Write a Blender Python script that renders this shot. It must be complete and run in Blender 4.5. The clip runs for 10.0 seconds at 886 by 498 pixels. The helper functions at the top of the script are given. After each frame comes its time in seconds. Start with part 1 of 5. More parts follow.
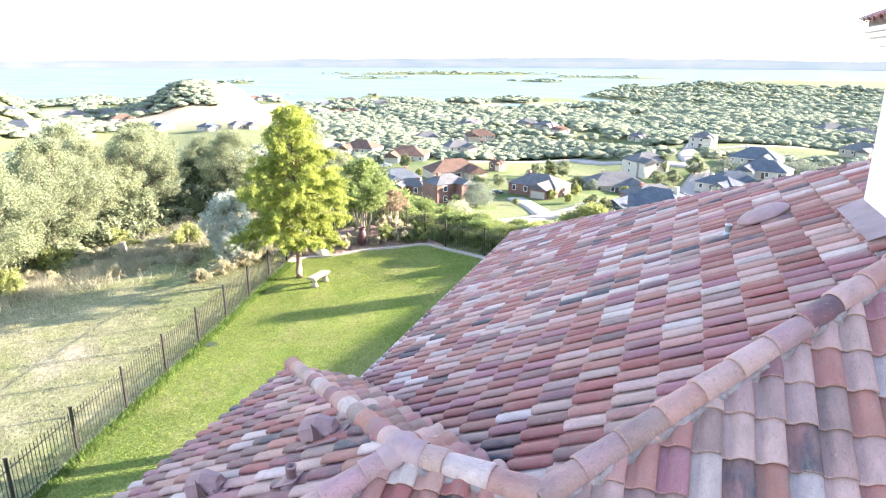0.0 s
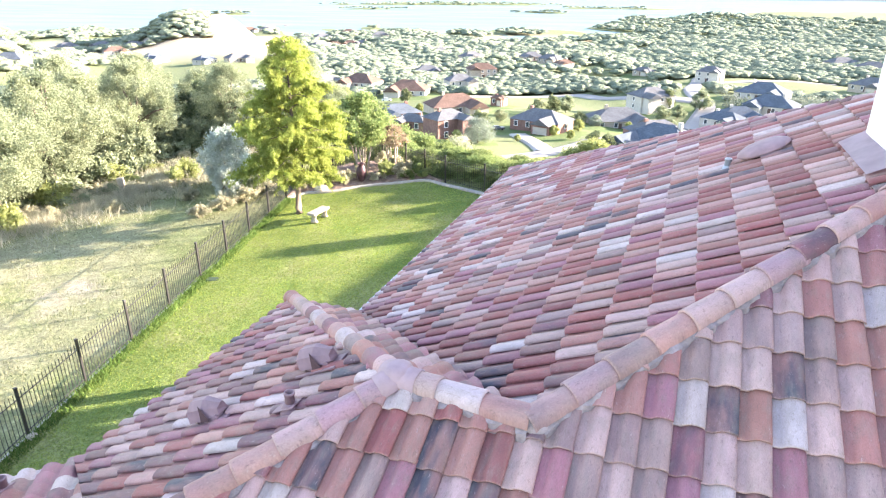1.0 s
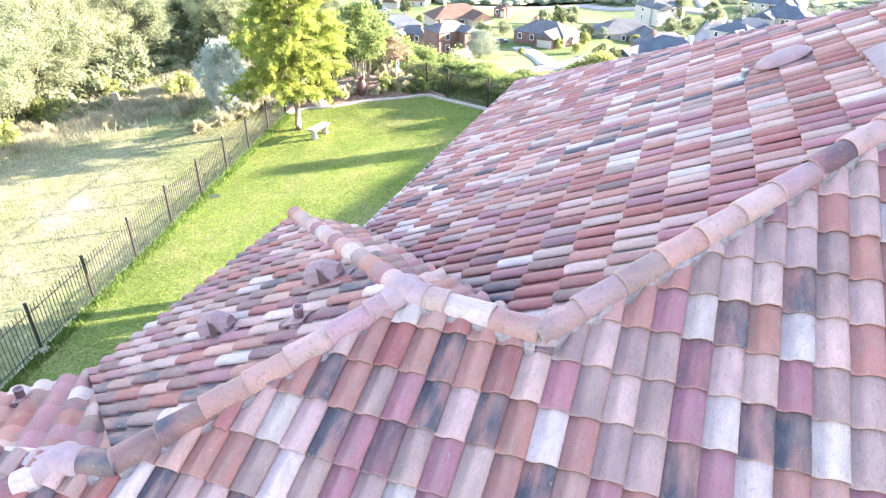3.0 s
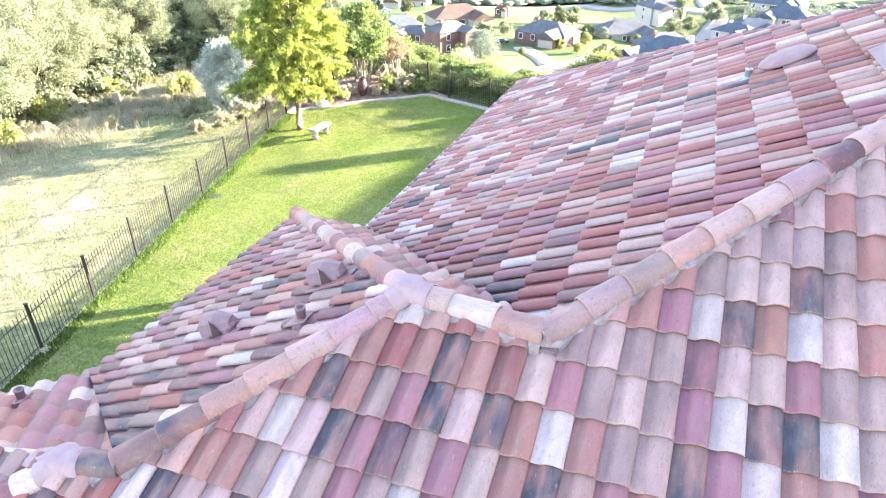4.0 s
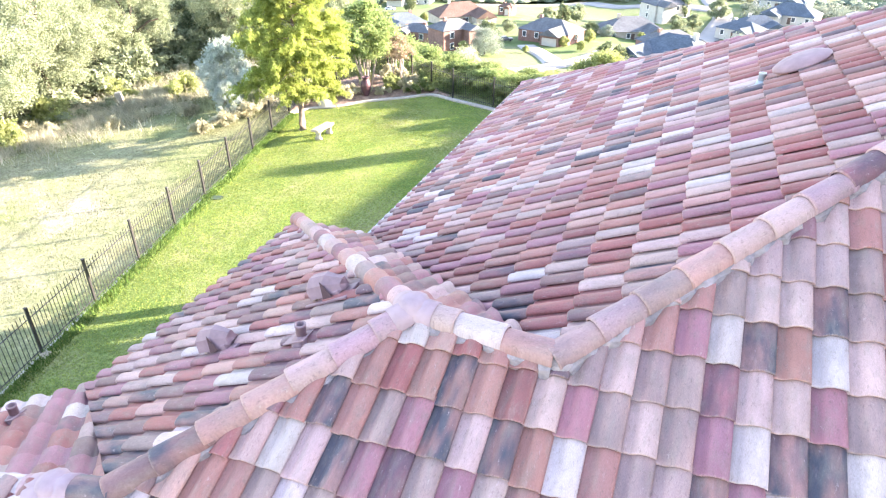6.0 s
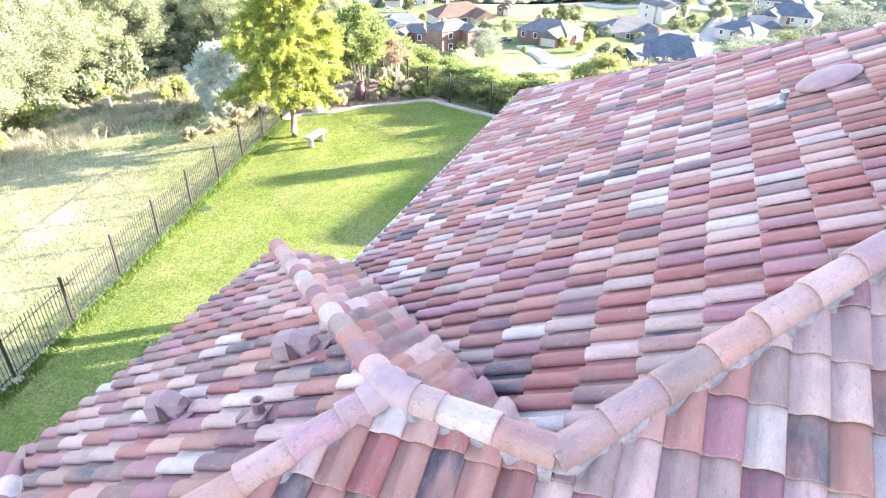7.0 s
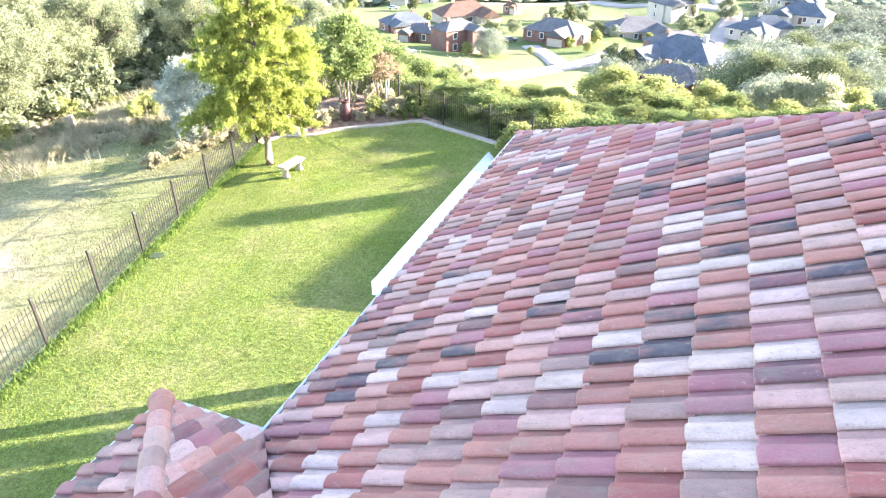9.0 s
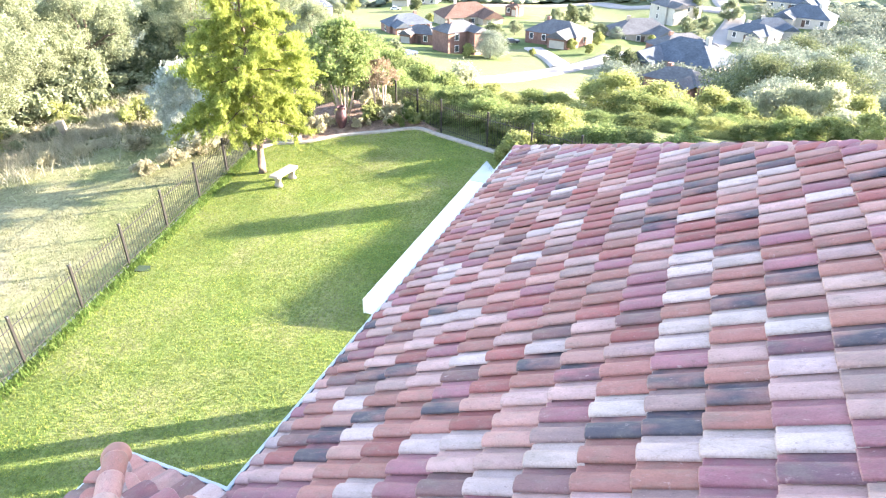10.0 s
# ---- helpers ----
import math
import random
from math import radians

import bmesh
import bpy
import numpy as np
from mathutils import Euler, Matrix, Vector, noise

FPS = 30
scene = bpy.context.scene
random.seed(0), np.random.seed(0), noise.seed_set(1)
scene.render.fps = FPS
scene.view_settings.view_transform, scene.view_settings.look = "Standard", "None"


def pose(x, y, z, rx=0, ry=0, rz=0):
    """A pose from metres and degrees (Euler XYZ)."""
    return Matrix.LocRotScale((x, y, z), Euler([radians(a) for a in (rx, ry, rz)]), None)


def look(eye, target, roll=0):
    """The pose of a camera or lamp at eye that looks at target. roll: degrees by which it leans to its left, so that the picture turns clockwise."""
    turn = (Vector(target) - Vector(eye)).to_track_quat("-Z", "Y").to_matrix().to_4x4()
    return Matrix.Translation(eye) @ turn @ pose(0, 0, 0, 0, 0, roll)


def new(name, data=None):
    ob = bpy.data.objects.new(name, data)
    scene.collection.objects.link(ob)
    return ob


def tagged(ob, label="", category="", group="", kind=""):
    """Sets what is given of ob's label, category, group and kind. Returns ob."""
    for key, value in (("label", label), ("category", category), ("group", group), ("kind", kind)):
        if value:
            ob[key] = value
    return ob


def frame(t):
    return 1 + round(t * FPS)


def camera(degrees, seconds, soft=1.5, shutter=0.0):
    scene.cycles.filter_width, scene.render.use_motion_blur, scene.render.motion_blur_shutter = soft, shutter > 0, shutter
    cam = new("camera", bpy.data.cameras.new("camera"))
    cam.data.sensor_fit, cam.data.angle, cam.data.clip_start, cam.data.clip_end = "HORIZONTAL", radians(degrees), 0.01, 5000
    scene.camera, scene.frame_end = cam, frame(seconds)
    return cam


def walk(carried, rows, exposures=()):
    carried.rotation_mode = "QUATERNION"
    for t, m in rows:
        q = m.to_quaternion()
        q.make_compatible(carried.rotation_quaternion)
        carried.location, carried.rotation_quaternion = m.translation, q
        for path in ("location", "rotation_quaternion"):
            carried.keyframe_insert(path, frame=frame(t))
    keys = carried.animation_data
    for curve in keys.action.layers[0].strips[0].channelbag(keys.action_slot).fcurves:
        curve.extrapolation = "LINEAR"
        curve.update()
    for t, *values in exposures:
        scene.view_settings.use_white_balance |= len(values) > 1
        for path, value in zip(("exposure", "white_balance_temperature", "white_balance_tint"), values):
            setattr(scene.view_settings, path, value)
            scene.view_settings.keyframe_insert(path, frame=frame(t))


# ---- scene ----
cam = camera(69.1, 10.0, soft=1.2)
PATH = [
    (0, (0.432, 0.255, 10.004), (-0.236, 2.052, 9.433), 0.1),
    (0.5, (0.474, 0.256, 9.98), (-0.191, 2.041, 9.37), 0.2),
    (1, (0.487, 0.259, 9.962), (-0.16, 1.994, 9.207), 0.2),
    (1.5, (0.506, 0.262, 9.947), (-0.117, 1.936, 9.048), 0.3),
    (2, (0.488, 0.311, 9.928), (-0.121, 1.942, 8.943), 0.2),
    (2.5, (0.429, 0.303, 9.908), (-0.181, 1.934, 8.924), 0.2),
    (4, (0.371, 0.327, 9.869), (-0.242, 1.958, 8.886), 0.2),
    (4.5, (0.289, 0.389, 9.863), (-0.326, 2.018, 8.879), 0.1),
    (5, (0.234, 0.414, 9.849), (-0.383, 2.043, 8.866), 0.1),
    (5.5, (0.255, 0.395, 9.871), (-0.362, 2.024, 8.887), 0.2),
    (5.7, (0.273, 0.428, 9.888), (-0.348, 2.054, 8.902), 0.1),
    (6.8, (0.113, 1.24, 9.894), (-0.508, 2.863, 8.904), 0.0),
    (7, (0.048, 1.466, 9.878), (-0.571, 3.09, 8.89), 0.0),
    (7.5, (-0.064, 2.232, 9.854), (-0.688, 3.855, 8.866), 0.0),
    (8, (-0.221, 3.112, 9.849), (-0.849, 4.732, 8.86), 0.0),
    (8.5, (-0.428, 3.992, 9.872), (-1.06, 5.611, 8.881), 0.0),
    (9, (-0.641, 4.83, 9.914), (-1.275, 6.445, 8.919), 0.0),
    (9.5, (-0.757, 5.409, 9.966), (-1.393, 7.023, 8.972), 0.1),
    (10, (-0.746, 5.578, 9.955), (-1.384, 7.192, 8.962), 0.2),
]
walk(cam, [(t, look(eye, target, roll)) for t, eye, target, roll in PATH], exposures=[(t, stops, 7150, 21) for t, stops in ((0.0, 3.12), (1.0, 3.23), (2.0, 3.44), (4.0, 3.58), (5.5, 3.62), (8.0, 3.57), (10.0, 3.47))])

# ---- light: low evening sun from the far right, clear sky ----
SUN_AZ, SUN_EL = radians(30.0), radians(15.5)
sun_dir = Vector((math.cos(SUN_AZ) * math.cos(SUN_EL), math.sin(SUN_AZ) * math.cos(SUN_EL), math.sin(SUN_EL)))
world = bpy.data.worlds.new("sky")
scene.world = world
world.use_nodes = True
wn = world.node_tree.nodes
sky = wn.new("ShaderNodeTexSky")
sky.sky_type, sky.sun_disc = "NISHITA", False
sky.sun_elevation, sky.sun_rotation = SUN_EL, radians(90.0) - SUN_AZ
sky.dust_density, sky.air_density, sky.ozone_density = 0.7, 1.0, 1.0
world.node_tree.links.new(sky.outputs[0], wn["Background"].inputs[0])
wn["Background"].inputs[1].default_value = 0.12
lamp = bpy.data.lights.new("sun", "SUN")
lamp.energy, lamp.angle, lamp.color = 5.0, radians(0.53), (1.0, 0.925, 0.81)
sun = new("sun", lamp)
sun.matrix_world = look(sun_dir * 100, (0, 0, 0))


# ---- materials ----
class Nodes:
    """Small builder for one material's node tree."""

    def __init__(self, name, rough=0.8, metal=0.0, spec=0.3):
        self.m = bpy.data.materials.new(name)
        self.m.use_nodes = True
        self.t = self.m.node_tree
        self.b = self.t.nodes["Principled BSDF"]
        self.b.inputs["Roughness"].default_value = rough
        self.b.inputs["Metallic"].default_value = metal
        self.b.inputs["Specular IOR Level"].default_value = spec

    def n(self, kind, **inputs):
        node = self.t.nodes.new("ShaderNode" + kind)
        for k, v in inputs.items():
            self.put(v, node.inputs[k.replace("_", " ")])
        return node

    def put(self, v, socket):
        if isinstance(v, bpy.types.NodeSocket):
            self.t.links.new(v, socket)
        else:
            socket.default_value = v

    def coords(self, kind="Object", scale=(1, 1, 1)):
        c = self.t.nodes.new("ShaderNodeTexCoord") if kind != "World" else self.t.nodes.new("ShaderNodeNewGeometry")
        out = c.outputs["Position"] if kind == "World" else c.outputs[kind]
        mp = self.n("Mapping", Vector=out)
        mp.inputs["Scale"].default_value = scale
        return mp.outputs[0]

    def noise(self, scale, vec, detail=4.0, rough=0.55):
        node = self.n("TexNoise", Scale=scale, Detail=detail, Roughness=rough, Vector=vec)
        return node.outputs["Fac"]

    def ramp(self, fac, stops, mode="LINEAR"):
        node = self.n("ValToRGB", Fac=fac)
        r = node.color_ramp
        r.interpolation = mode
        while len(r.elements) < len(stops):
            r.elements.new(0.5)
        for e, (p, c) in zip(r.elements, stops):
            e.position, e.color = p, (*c, 1)
        return node.outputs[0]

    def mix(self, a, b, fac, blend="MIX"):
        node = self.t.nodes.new("ShaderNodeMix")
        node.data_type, node.blend_type = "RGBA", blend
        self.put(fac, node.inputs[0])
        self.put(a if not isinstance(a, tuple) else (*a, 1), node.inputs[6])
        self.put(b if not isinstance(b, tuple) else (*b, 1), node.inputs[7])
        return node.outputs[2]

    def vary(self, color, fac, amount):
        """Lightens and darkens a colour by a noise, by a share of amount."""
        v = self.n("MapRange", Value=fac)
        v.inputs[1].default_value, v.inputs[2].default_value = 0.25, 0.75
        v.inputs[3].default_value, v.inputs[4].default_value = 1 - amount, 1 + amount
        h = self.n("HueSaturation", Value=v.outputs[0])
        self.put(color if not isinstance(color, tuple) else (*color, 1), h.inputs["Color"])
        return h.outputs[0]

    def bump(self, height, strength, dist):
        node = self.n("Bump", Height=height, Strength=strength, Distance=dist)
        self.t.links.new(node.outputs[0], self.b.inputs["Normal"])

    def done(self, color, rough=None):
        self.put(color if not isinstance(color, tuple) else (*color, 1), self.b.inputs["Base Color"])
        if rough is not None:
            self.put(rough, self.b.inputs["Roughness"])
        return self.m


def plain(name, color, rough=0.7, metal=0.0, scale=8.0, amount=0.15, bump=0.2, dist=0.004):
    k = Nodes(name, rough, metal)
    v = k.coords("Object")
    f = k.noise(scale, v)
    k.bump(k.noise(scale * 6, v), bump, dist)
    return k.done(k.vary(k.vary(color, f, amount), k.noise(scale * 0.15, v), amount))


# clay tones of the blend: W chalk white, P pale pink, K pale salmon, L lilac, S salmon, R brick red, M mauve, G weathered grey, D dun, B kiln-black over salmon, V kiln-black over rose
CLAY = {"W": (0.430, 0.395, 0.415), "P": (0.395, 0.300, 0.305), "K": (0.370, 0.240, 0.230), "L": (0.335, 0.240, 0.275), "S": (0.300, 0.162, 0.152), "R": (0.262, 0.110, 0.112),
        "M": (0.270, 0.140, 0.178), "G": (0.335, 0.252, 0.248), "D": (0.215, 0.135, 0.140), "B": (0.265, 0.160, 0.160), "V": (0.255, 0.120, 0.145)}
CLAY_MIX = "WWWWPPPPPPKKSSSSSSRRRRRRMMMMMGGDDBBV"
WING_MIX = "WWPPPPKKSSRRMMMGGDDDBBVV"


def tone_of(letter, rnd):
    """A tile's own colour, and in its fourth number how far kiln-black has run over it."""
    k = rnd.uniform(0.88, 1.12)
    smear = {"B": 1.0, "V": 0.65, "G": 0.34, "D": 0.3}.get(letter, rnd.choice((0.0, 0.0, 0.0, 0.16)))
    return tuple(v * k * rnd.uniform(0.97, 1.03) for v in CLAY[letter]) + (smear,)


def tile_material(name, joined):
    """Fired clay, one tone a tile, with kiln-black streaks down the barrel, lime bloom, dirt and pale worn rims. The UV map lies along the tile."""
    k = Nodes(name, 0.62, 0.0, 0.25)

    def math_node(op, a, b=0.0):
        node = k.t.nodes.new("ShaderNodeMath")
        node.operation = op
        k.put(a, node.inputs[0])
        k.put(b, node.inputs[1])
        return node.outputs[0]

    uv = k.t.nodes.new("ShaderNodeTexCoord").outputs["UV"]
    if joined:
        r = k.t.nodes.new("ShaderNodeNewGeometry").outputs["Random Per Island"]
        pick = math_node("FRACT", math_node("MULTIPLY", r, 53.17))
        n = len(CLAY_MIX)
        base = k.ramp(pick, [(i / n, CLAY[q]) for i, q in enumerate(CLAY_MIX) if i == 0 or CLAY_MIX[i - 1] != q], "CONSTANT")
        base = k.vary(base, math_node("FRACT", math_node("MULTIPLY", r, 37.71)), 0.12)
        mark = k.ramp(pick, [(0.0, (0, 0, 0)), (CLAY_MIX.index("G") / n, (0.4, 0.4, 0.4)), (CLAY_MIX.index("B") / n, (1, 1, 1))], "CONSTANT")
    else:
        info = k.t.nodes.new("ShaderNodeObjectInfo")
        r, base, mark = info.outputs["Random"], info.outputs["Color"], info.outputs["Alpha"]
    far = k.n("CombineXYZ", X=math_node("MULTIPLY", r, 91.7), Y=math_node("MULTIPLY", r, 47.3), Z=math_node("MULTIPLY", r, 71.9))
    add = k.t.nodes.new("ShaderNodeVectorMath")
    add.operation = "ADD"
    mp = k.n("Mapping", Vector=uv)
    mp.inputs["Scale"].default_value = (2.6, 1.5, 1.0)
    k.put(mp.outputs[0], add.inputs[0])
    k.put(far.outputs[0], add.inputs[1])
    v = add.outputs[0]
    c = k.vary(base, k.noise(0.9, v, 4.0, 0.6), 0.15)
    smear = k.ramp(k.noise(0.62, v, 3.0, 0.5), [(0.33, (0, 0, 0)), (0.58, (0.94, 0.94, 0.94))])
    c = k.mix(c, (0.055, 0.068, 0.098), math_node("MULTIPLY", smear, mark))
    sage = k.ramp(k.noise(1.1, v, 3.0, 0.6), [(0.48, (0, 0, 0)), (0.68, (0.3, 0.3, 0.3))])
    c = k.mix(c, (0.20, 0.215, 0.195), sage)
    lime = k.ramp(k.noise(1.7, v, 6.0, 0.7), [(0.56, (0, 0, 0)), (0.80, (0.3, 0.3, 0.3))])
    c = k.mix(c, (0.45, 0.385, 0.395), lime)
    sep = k.n("SeparateXYZ", Vector=uv)
    rim = k.n("MapRange", Value=math_node("ADD", sep.outputs["Y"], math_node("MULTIPLY", k.noise(5.0, v, 4.0, 0.7), 0.12)))
    for i, val in ((1, 0.045), (2, 0.085), (3, 0.5), (4, 0.0)):
        rim.inputs[i].default_value = val
    c = k.mix(c, (0.42, 0.34, 0.335), rim.outputs[0])
    dirt = k.ramp(k.noise(4.5, v, 5.0, 0.8), [(0.55, (0, 0, 0)), (0.70, (0.6, 0.6, 0.6))])
    c = k.mix(c, (0.13, 0.10, 0.10), dirt)
    chalk = k.ramp(k.noise(3.2, v, 5.0, 0.75), [(0.62, (0, 0, 0)), (0.74, (0.7, 0.7, 0.7))])
    c = k.mix(c, (0.47, 0.42, 0.44), chalk)
    c = k.vary(c, k.noise(16.0, v, 4.0, 0.7), 0.18)
    c = k.mix(c, (1.0, 0.845, 0.80), 1.0, "MULTIPLY")
    k.bump(k.noise(6.0, v, 5.0), 0.35, 0.004)
    return k.done(c)


TILE, TILE_JOINED = tile_material("clay tile", False), tile_material("clay tile joined", True)


def leaf_material(name, dark, light, trans=0.35, scale=0.6, passed=(1, 1, 1)):
    """Leaves or blades. passed: the tint of the light that comes through them."""
    k = Nodes(name, 0.7, 0.0, 0.12)
    r = k.t.nodes.new("ShaderNodeNewGeometry").outputs["Random Per Island"]
    v = k.coords("World")
    c = k.mix(dark, light, r)
    c = k.vary(c, k.noise(scale, v, 3.0), 0.3)
    c = k.vary(c, k.noise(scale * 7, v, 2.0), 0.2)
    k.put(c, k.b.inputs["Base Color"])
    tr = k.n("BsdfTranslucent", Color=k.mix(c, passed, 1.0, "MULTIPLY"))
    mx = k.n("MixShader", Fac=trans)
    out = k.t.nodes["Material Output"]
    k.t.links.new(k.b.outputs[0], mx.inputs[1])
    k.t.links.new(tr.outputs[0], mx.inputs[2])
    k.t.links.new(mx.outputs[0], out.inputs[0])
    return k.m


LEAF_CYPRESS = leaf_material("bald cypress needles", (0.180, 0.248, 0.060), (0.335, 0.372, 0.105), 0.56)
LEAF_OAK = leaf_material("live oak leaves", (0.165, 0.205, 0.125), (0.265, 0.305, 0.195), 0.42)
LEAF_BRUSH = leaf_material("dry brush leaves", (0.36, 0.345, 0.235), (0.48, 0.46, 0.33), 0.5)
LEAF_CEDAR = leaf_material("cedar leaves", (0.0833, 0.115, 0.0625), (0.188, 0.218, 0.115), 0.3)
LEAF_MYRTLE = leaf_material("crape myrtle leaves", (0.130, 0.195, 0.072), (0.240, 0.305, 0.125), 0.55)
LEAF_RUSSET = leaf_material("russet myrtle leaves", (0.230, 0.180, 0.125), (0.310, 0.250, 0.180), 0.4)
LEAF_HEDGE = leaf_material("hedge leaves", (0.110, 0.160, 0.062), (0.220, 0.268, 0.110), 0.55)
LEAF_GOLD = leaf_material("yellow-green leaves", (0.225, 0.270, 0.100), (0.335, 0.365, 0.160), 0.55)
def canopy_material():
    """Far tree crowns, mottled and rough as leaf masses are; their green is paled for haze."""
    k = Nodes("far woods canopy with haze in the colour", 0.9, 0.0, 0.05)
    v = k.coords("World")
    c = k.ramp(k.noise(0.03, v, 3.0), [(0.35, (0.116, 0.155, 0.116)), (0.65, (0.201, 0.232, 0.163))])
    c = k.vary(c, k.noise(0.32, v, 5.0, 0.7), 0.5)
    k.bump(k.noise(0.45, v, 5.0, 0.7), 1.0, 2.2)
    return k.done(c)


CANOPY = canopy_material()
LEAF_SAGE = leaf_material("silver sage leaves", (0.34, 0.40, 0.355), (0.42, 0.48, 0.43), 0.35)
LEAF_GREY = leaf_material("grey-green oak leaves", (0.190, 0.238, 0.190), (0.230, 0.272, 0.215), 0.15)
LEAF_PALE = leaf_material("pale olive leaves", (0.260, 0.300, 0.200), (0.370, 0.400, 0.285), 0.5)
# leaf green made paler and bluer to carry the valley haze
LEAF_HAZED = leaf_material("far woods leaves with haze in the colour", (0.112, 0.143, 0.118), (0.149, 0.18, 0.146), 0.3, 0.03)
BLADE = leaf_material("lawn blades", (0.090, 0.180, 0.034), (0.265, 0.318, 0.098), 0.5, 0.4, (1.4, 1.12, 0.85))
BLADE.node_tree.nodes["Principled BSDF"].inputs["Specular IOR Level"].default_value = 0.02
STRAW = leaf_material("dry grass", (0.100, 0.125, 0.050), (0.310, 0.305, 0.180), 0.4, 0.3)
FENCE_BLADE = leaf_material("uncut grass", (0.050, 0.110, 0.022), (0.130, 0.190, 0.050), 0.3, 0.4)
DEAD_BLADE = leaf_material("dead grass", (0.300, 0.290, 0.205), (0.440, 0.425, 0.325), 0.4, 0.5)
BARK = plain("bark", (0.124, 0.0992, 0.0806), 0.9, scale=6, amount=0.35, bump=0.8, dist=0.02)
BARK_PALE = plain("pale smooth bark", (0.298, 0.254, 0.217), 0.75, scale=5, amount=0.3)
IRON = plain("black painted iron", (0.024, 0.023, 0.023), 0.4, scale=20)
CONCRETE = plain("pale concrete", (0.31, 0.291, 0.267), 0.85, scale=6, amount=0.2, bump=0.5)
WHITE = plain("white paint", (0.80, 0.80, 0.79), 0.55, scale=3, amount=0.05)
STUCCO = plain("white stucco", (0.78, 0.77, 0.75), 0.9, scale=12, amount=0.05, bump=0.5)
DRIP = plain("pale coated metal", (0.46, 0.52, 0.56), 0.4, 0.3, scale=3, amount=0.06)
PINKMETAL = plain("dusty pink painted metal", (0.25, 0.16, 0.175), 0.6, scale=7, amount=0.18)
FLASHING = plain("pale lilac pink painted metal", (0.50, 0.37, 0.42), 0.5, scale=5, amount=0.15)
MORTAR = plain("pink grey mortar", (0.285, 0.235, 0.24), 0.95, scale=14, amount=0.3, bump=0.8, dist=0.015)
LEAD = plain("shiny lead pipe", (0.40, 0.43, 0.46), 0.4, 0.7, scale=9, amount=0.1)
DARK = plain("dark opening", (0.0186, 0.0155, 0.0155), 0.9)
UNDERLAY = plain("dark roof underlay", (0.0372, 0.031, 0.031), 0.95)
STONE = plain("limestone", (0.322, 0.285, 0.229), 0.9, scale=3, amount=0.3, bump=0.6, dist=0.02)
TERRA = plain("glazed dark mauve clay", (0.070, 0.036, 0.042), 0.4, scale=5, amount=0.4)
MULCH = plain("reddish mulch", (0.235, 0.165, 0.13), 0.95, scale=25, amount=0.45, bump=1.0, dist=0.03)
ASPHALT = plain("sun-bleached road", (0.248, 0.236, 0.229), 0.9, scale=0.2, amount=0.12)
DRIVE = plain("concrete drive", (0.341, 0.322, 0.298), 0.9, scale=0.3, amount=0.12)
GLASS = plain("window glass", (0.062, 0.0744, 0.0868), 0.1, 0.0, scale=0.4, amount=0.3, bump=0.0)
BRICK_RED = plain("red brick", (0.205, 0.118, 0.0992), 0.9, scale=1.6, amount=0.25)
BRICK_TAN = plain("tan limestone wall", (0.341, 0.298, 0.248), 0.9, scale=1.2, amount=0.2)
WALL_PALE = plain("pale render wall", (0.422, 0.397, 0.36), 0.9, scale=0.8, amount=0.1)
SHINGLE_GREY = plain("grey shingles", (0.105, 0.112, 0.124), 0.9, scale=2.0, amount=0.25)
SHINGLE_BROWN = plain("brown shingles", (0.118, 0.0806, 0.0682), 0.9, scale=2.0, amount=0.25)
SHINGLE_BLUE = plain("slate blue shingles", (0.0806, 0.0992, 0.124), 0.9, scale=2.0, amount=0.25)

for shingle in (SHINGLE_GREY, SHINGLE_BROWN, SHINGLE_BLUE):
    shingle.node_tree.nodes["Principled BSDF"].inputs["Specular IOR Level"].default_value = 0.05


def water_material():
    k = Nodes("lake water", 0.6, 0.0, 0.02)
    v = k.coords("World", (1, 1, 1))
    k.bump(k.noise(0.05, v, 5.0), 0.4, 3.0)
    return k.done(k.vary((0.125, 0.20, 0.237), k.noise(0.004, k.coords("World", (1, 3, 1)), 4.0), 0.2))


def ground_material():
    """Meadow and dry grass with bare patches; sand where the ground nears the lake."""
    k = Nodes("meadow", 0.95, 0.0, 0.1)
    v = k.coords("World")
    big = k.noise(0.035, v, 5.0)
    mid = k.noise(0.3, v, 6.0, 0.65)
    fine = k.noise(9.0, v, 5.0, 0.7)
    c = k.ramp(big, [(0.34, (0.145, 0.172, 0.072)), (0.5, (0.190, 0.203, 0.105)), (0.66, (0.245, 0.236, 0.150))])
    c = k.mix(c, (0.136, 0.167, 0.062), k.ramp(mid, [(0.44, (0, 0, 0)), (0.62, (0.7, 0.7, 0.7))]))
    c = k.mix(c, (0.322, 0.285, 0.223), k.ramp(k.noise(0.11, v, 5.0, 0.7), [(0.58, (0, 0, 0)), (0.68, (0.8, 0.8, 0.8))]))
    for place, reach, colour in (((0, 0, -40), 900.0, (0.108, 0.136, 0.068)), ((-535, 640, -50), 250.0, (0.384, 0.329, 0.267)), ((-205, 930, -57), 150.0, (0.322, 0.273, 0.198))):
        dist = k.t.nodes.new("ShaderNodeVectorMath")
        dist.operation = "DISTANCE"
        k.put(v, dist.inputs[0])
        dist.inputs[1].default_value = place
        fac = k.n("MapRange", Value=dist.outputs["Value"])
        far_off = reach == 900.0
        for i, val in ((1, 55.0 if far_off else reach), (2, 150.0 if far_off else reach * 0.5), (3, 0.0), (4, 0.8)):
            fac.inputs[i].default_value = val
        c = k.mix(c, colour, fac.outputs[0])
    c = k.vary(c, k.noise(2.2, v, 5.0, 0.8), 0.42)
    c = k.vary(c, fine, 0.45)
    k.bump(fine, 0.8, 0.06)
    return k.done(c)


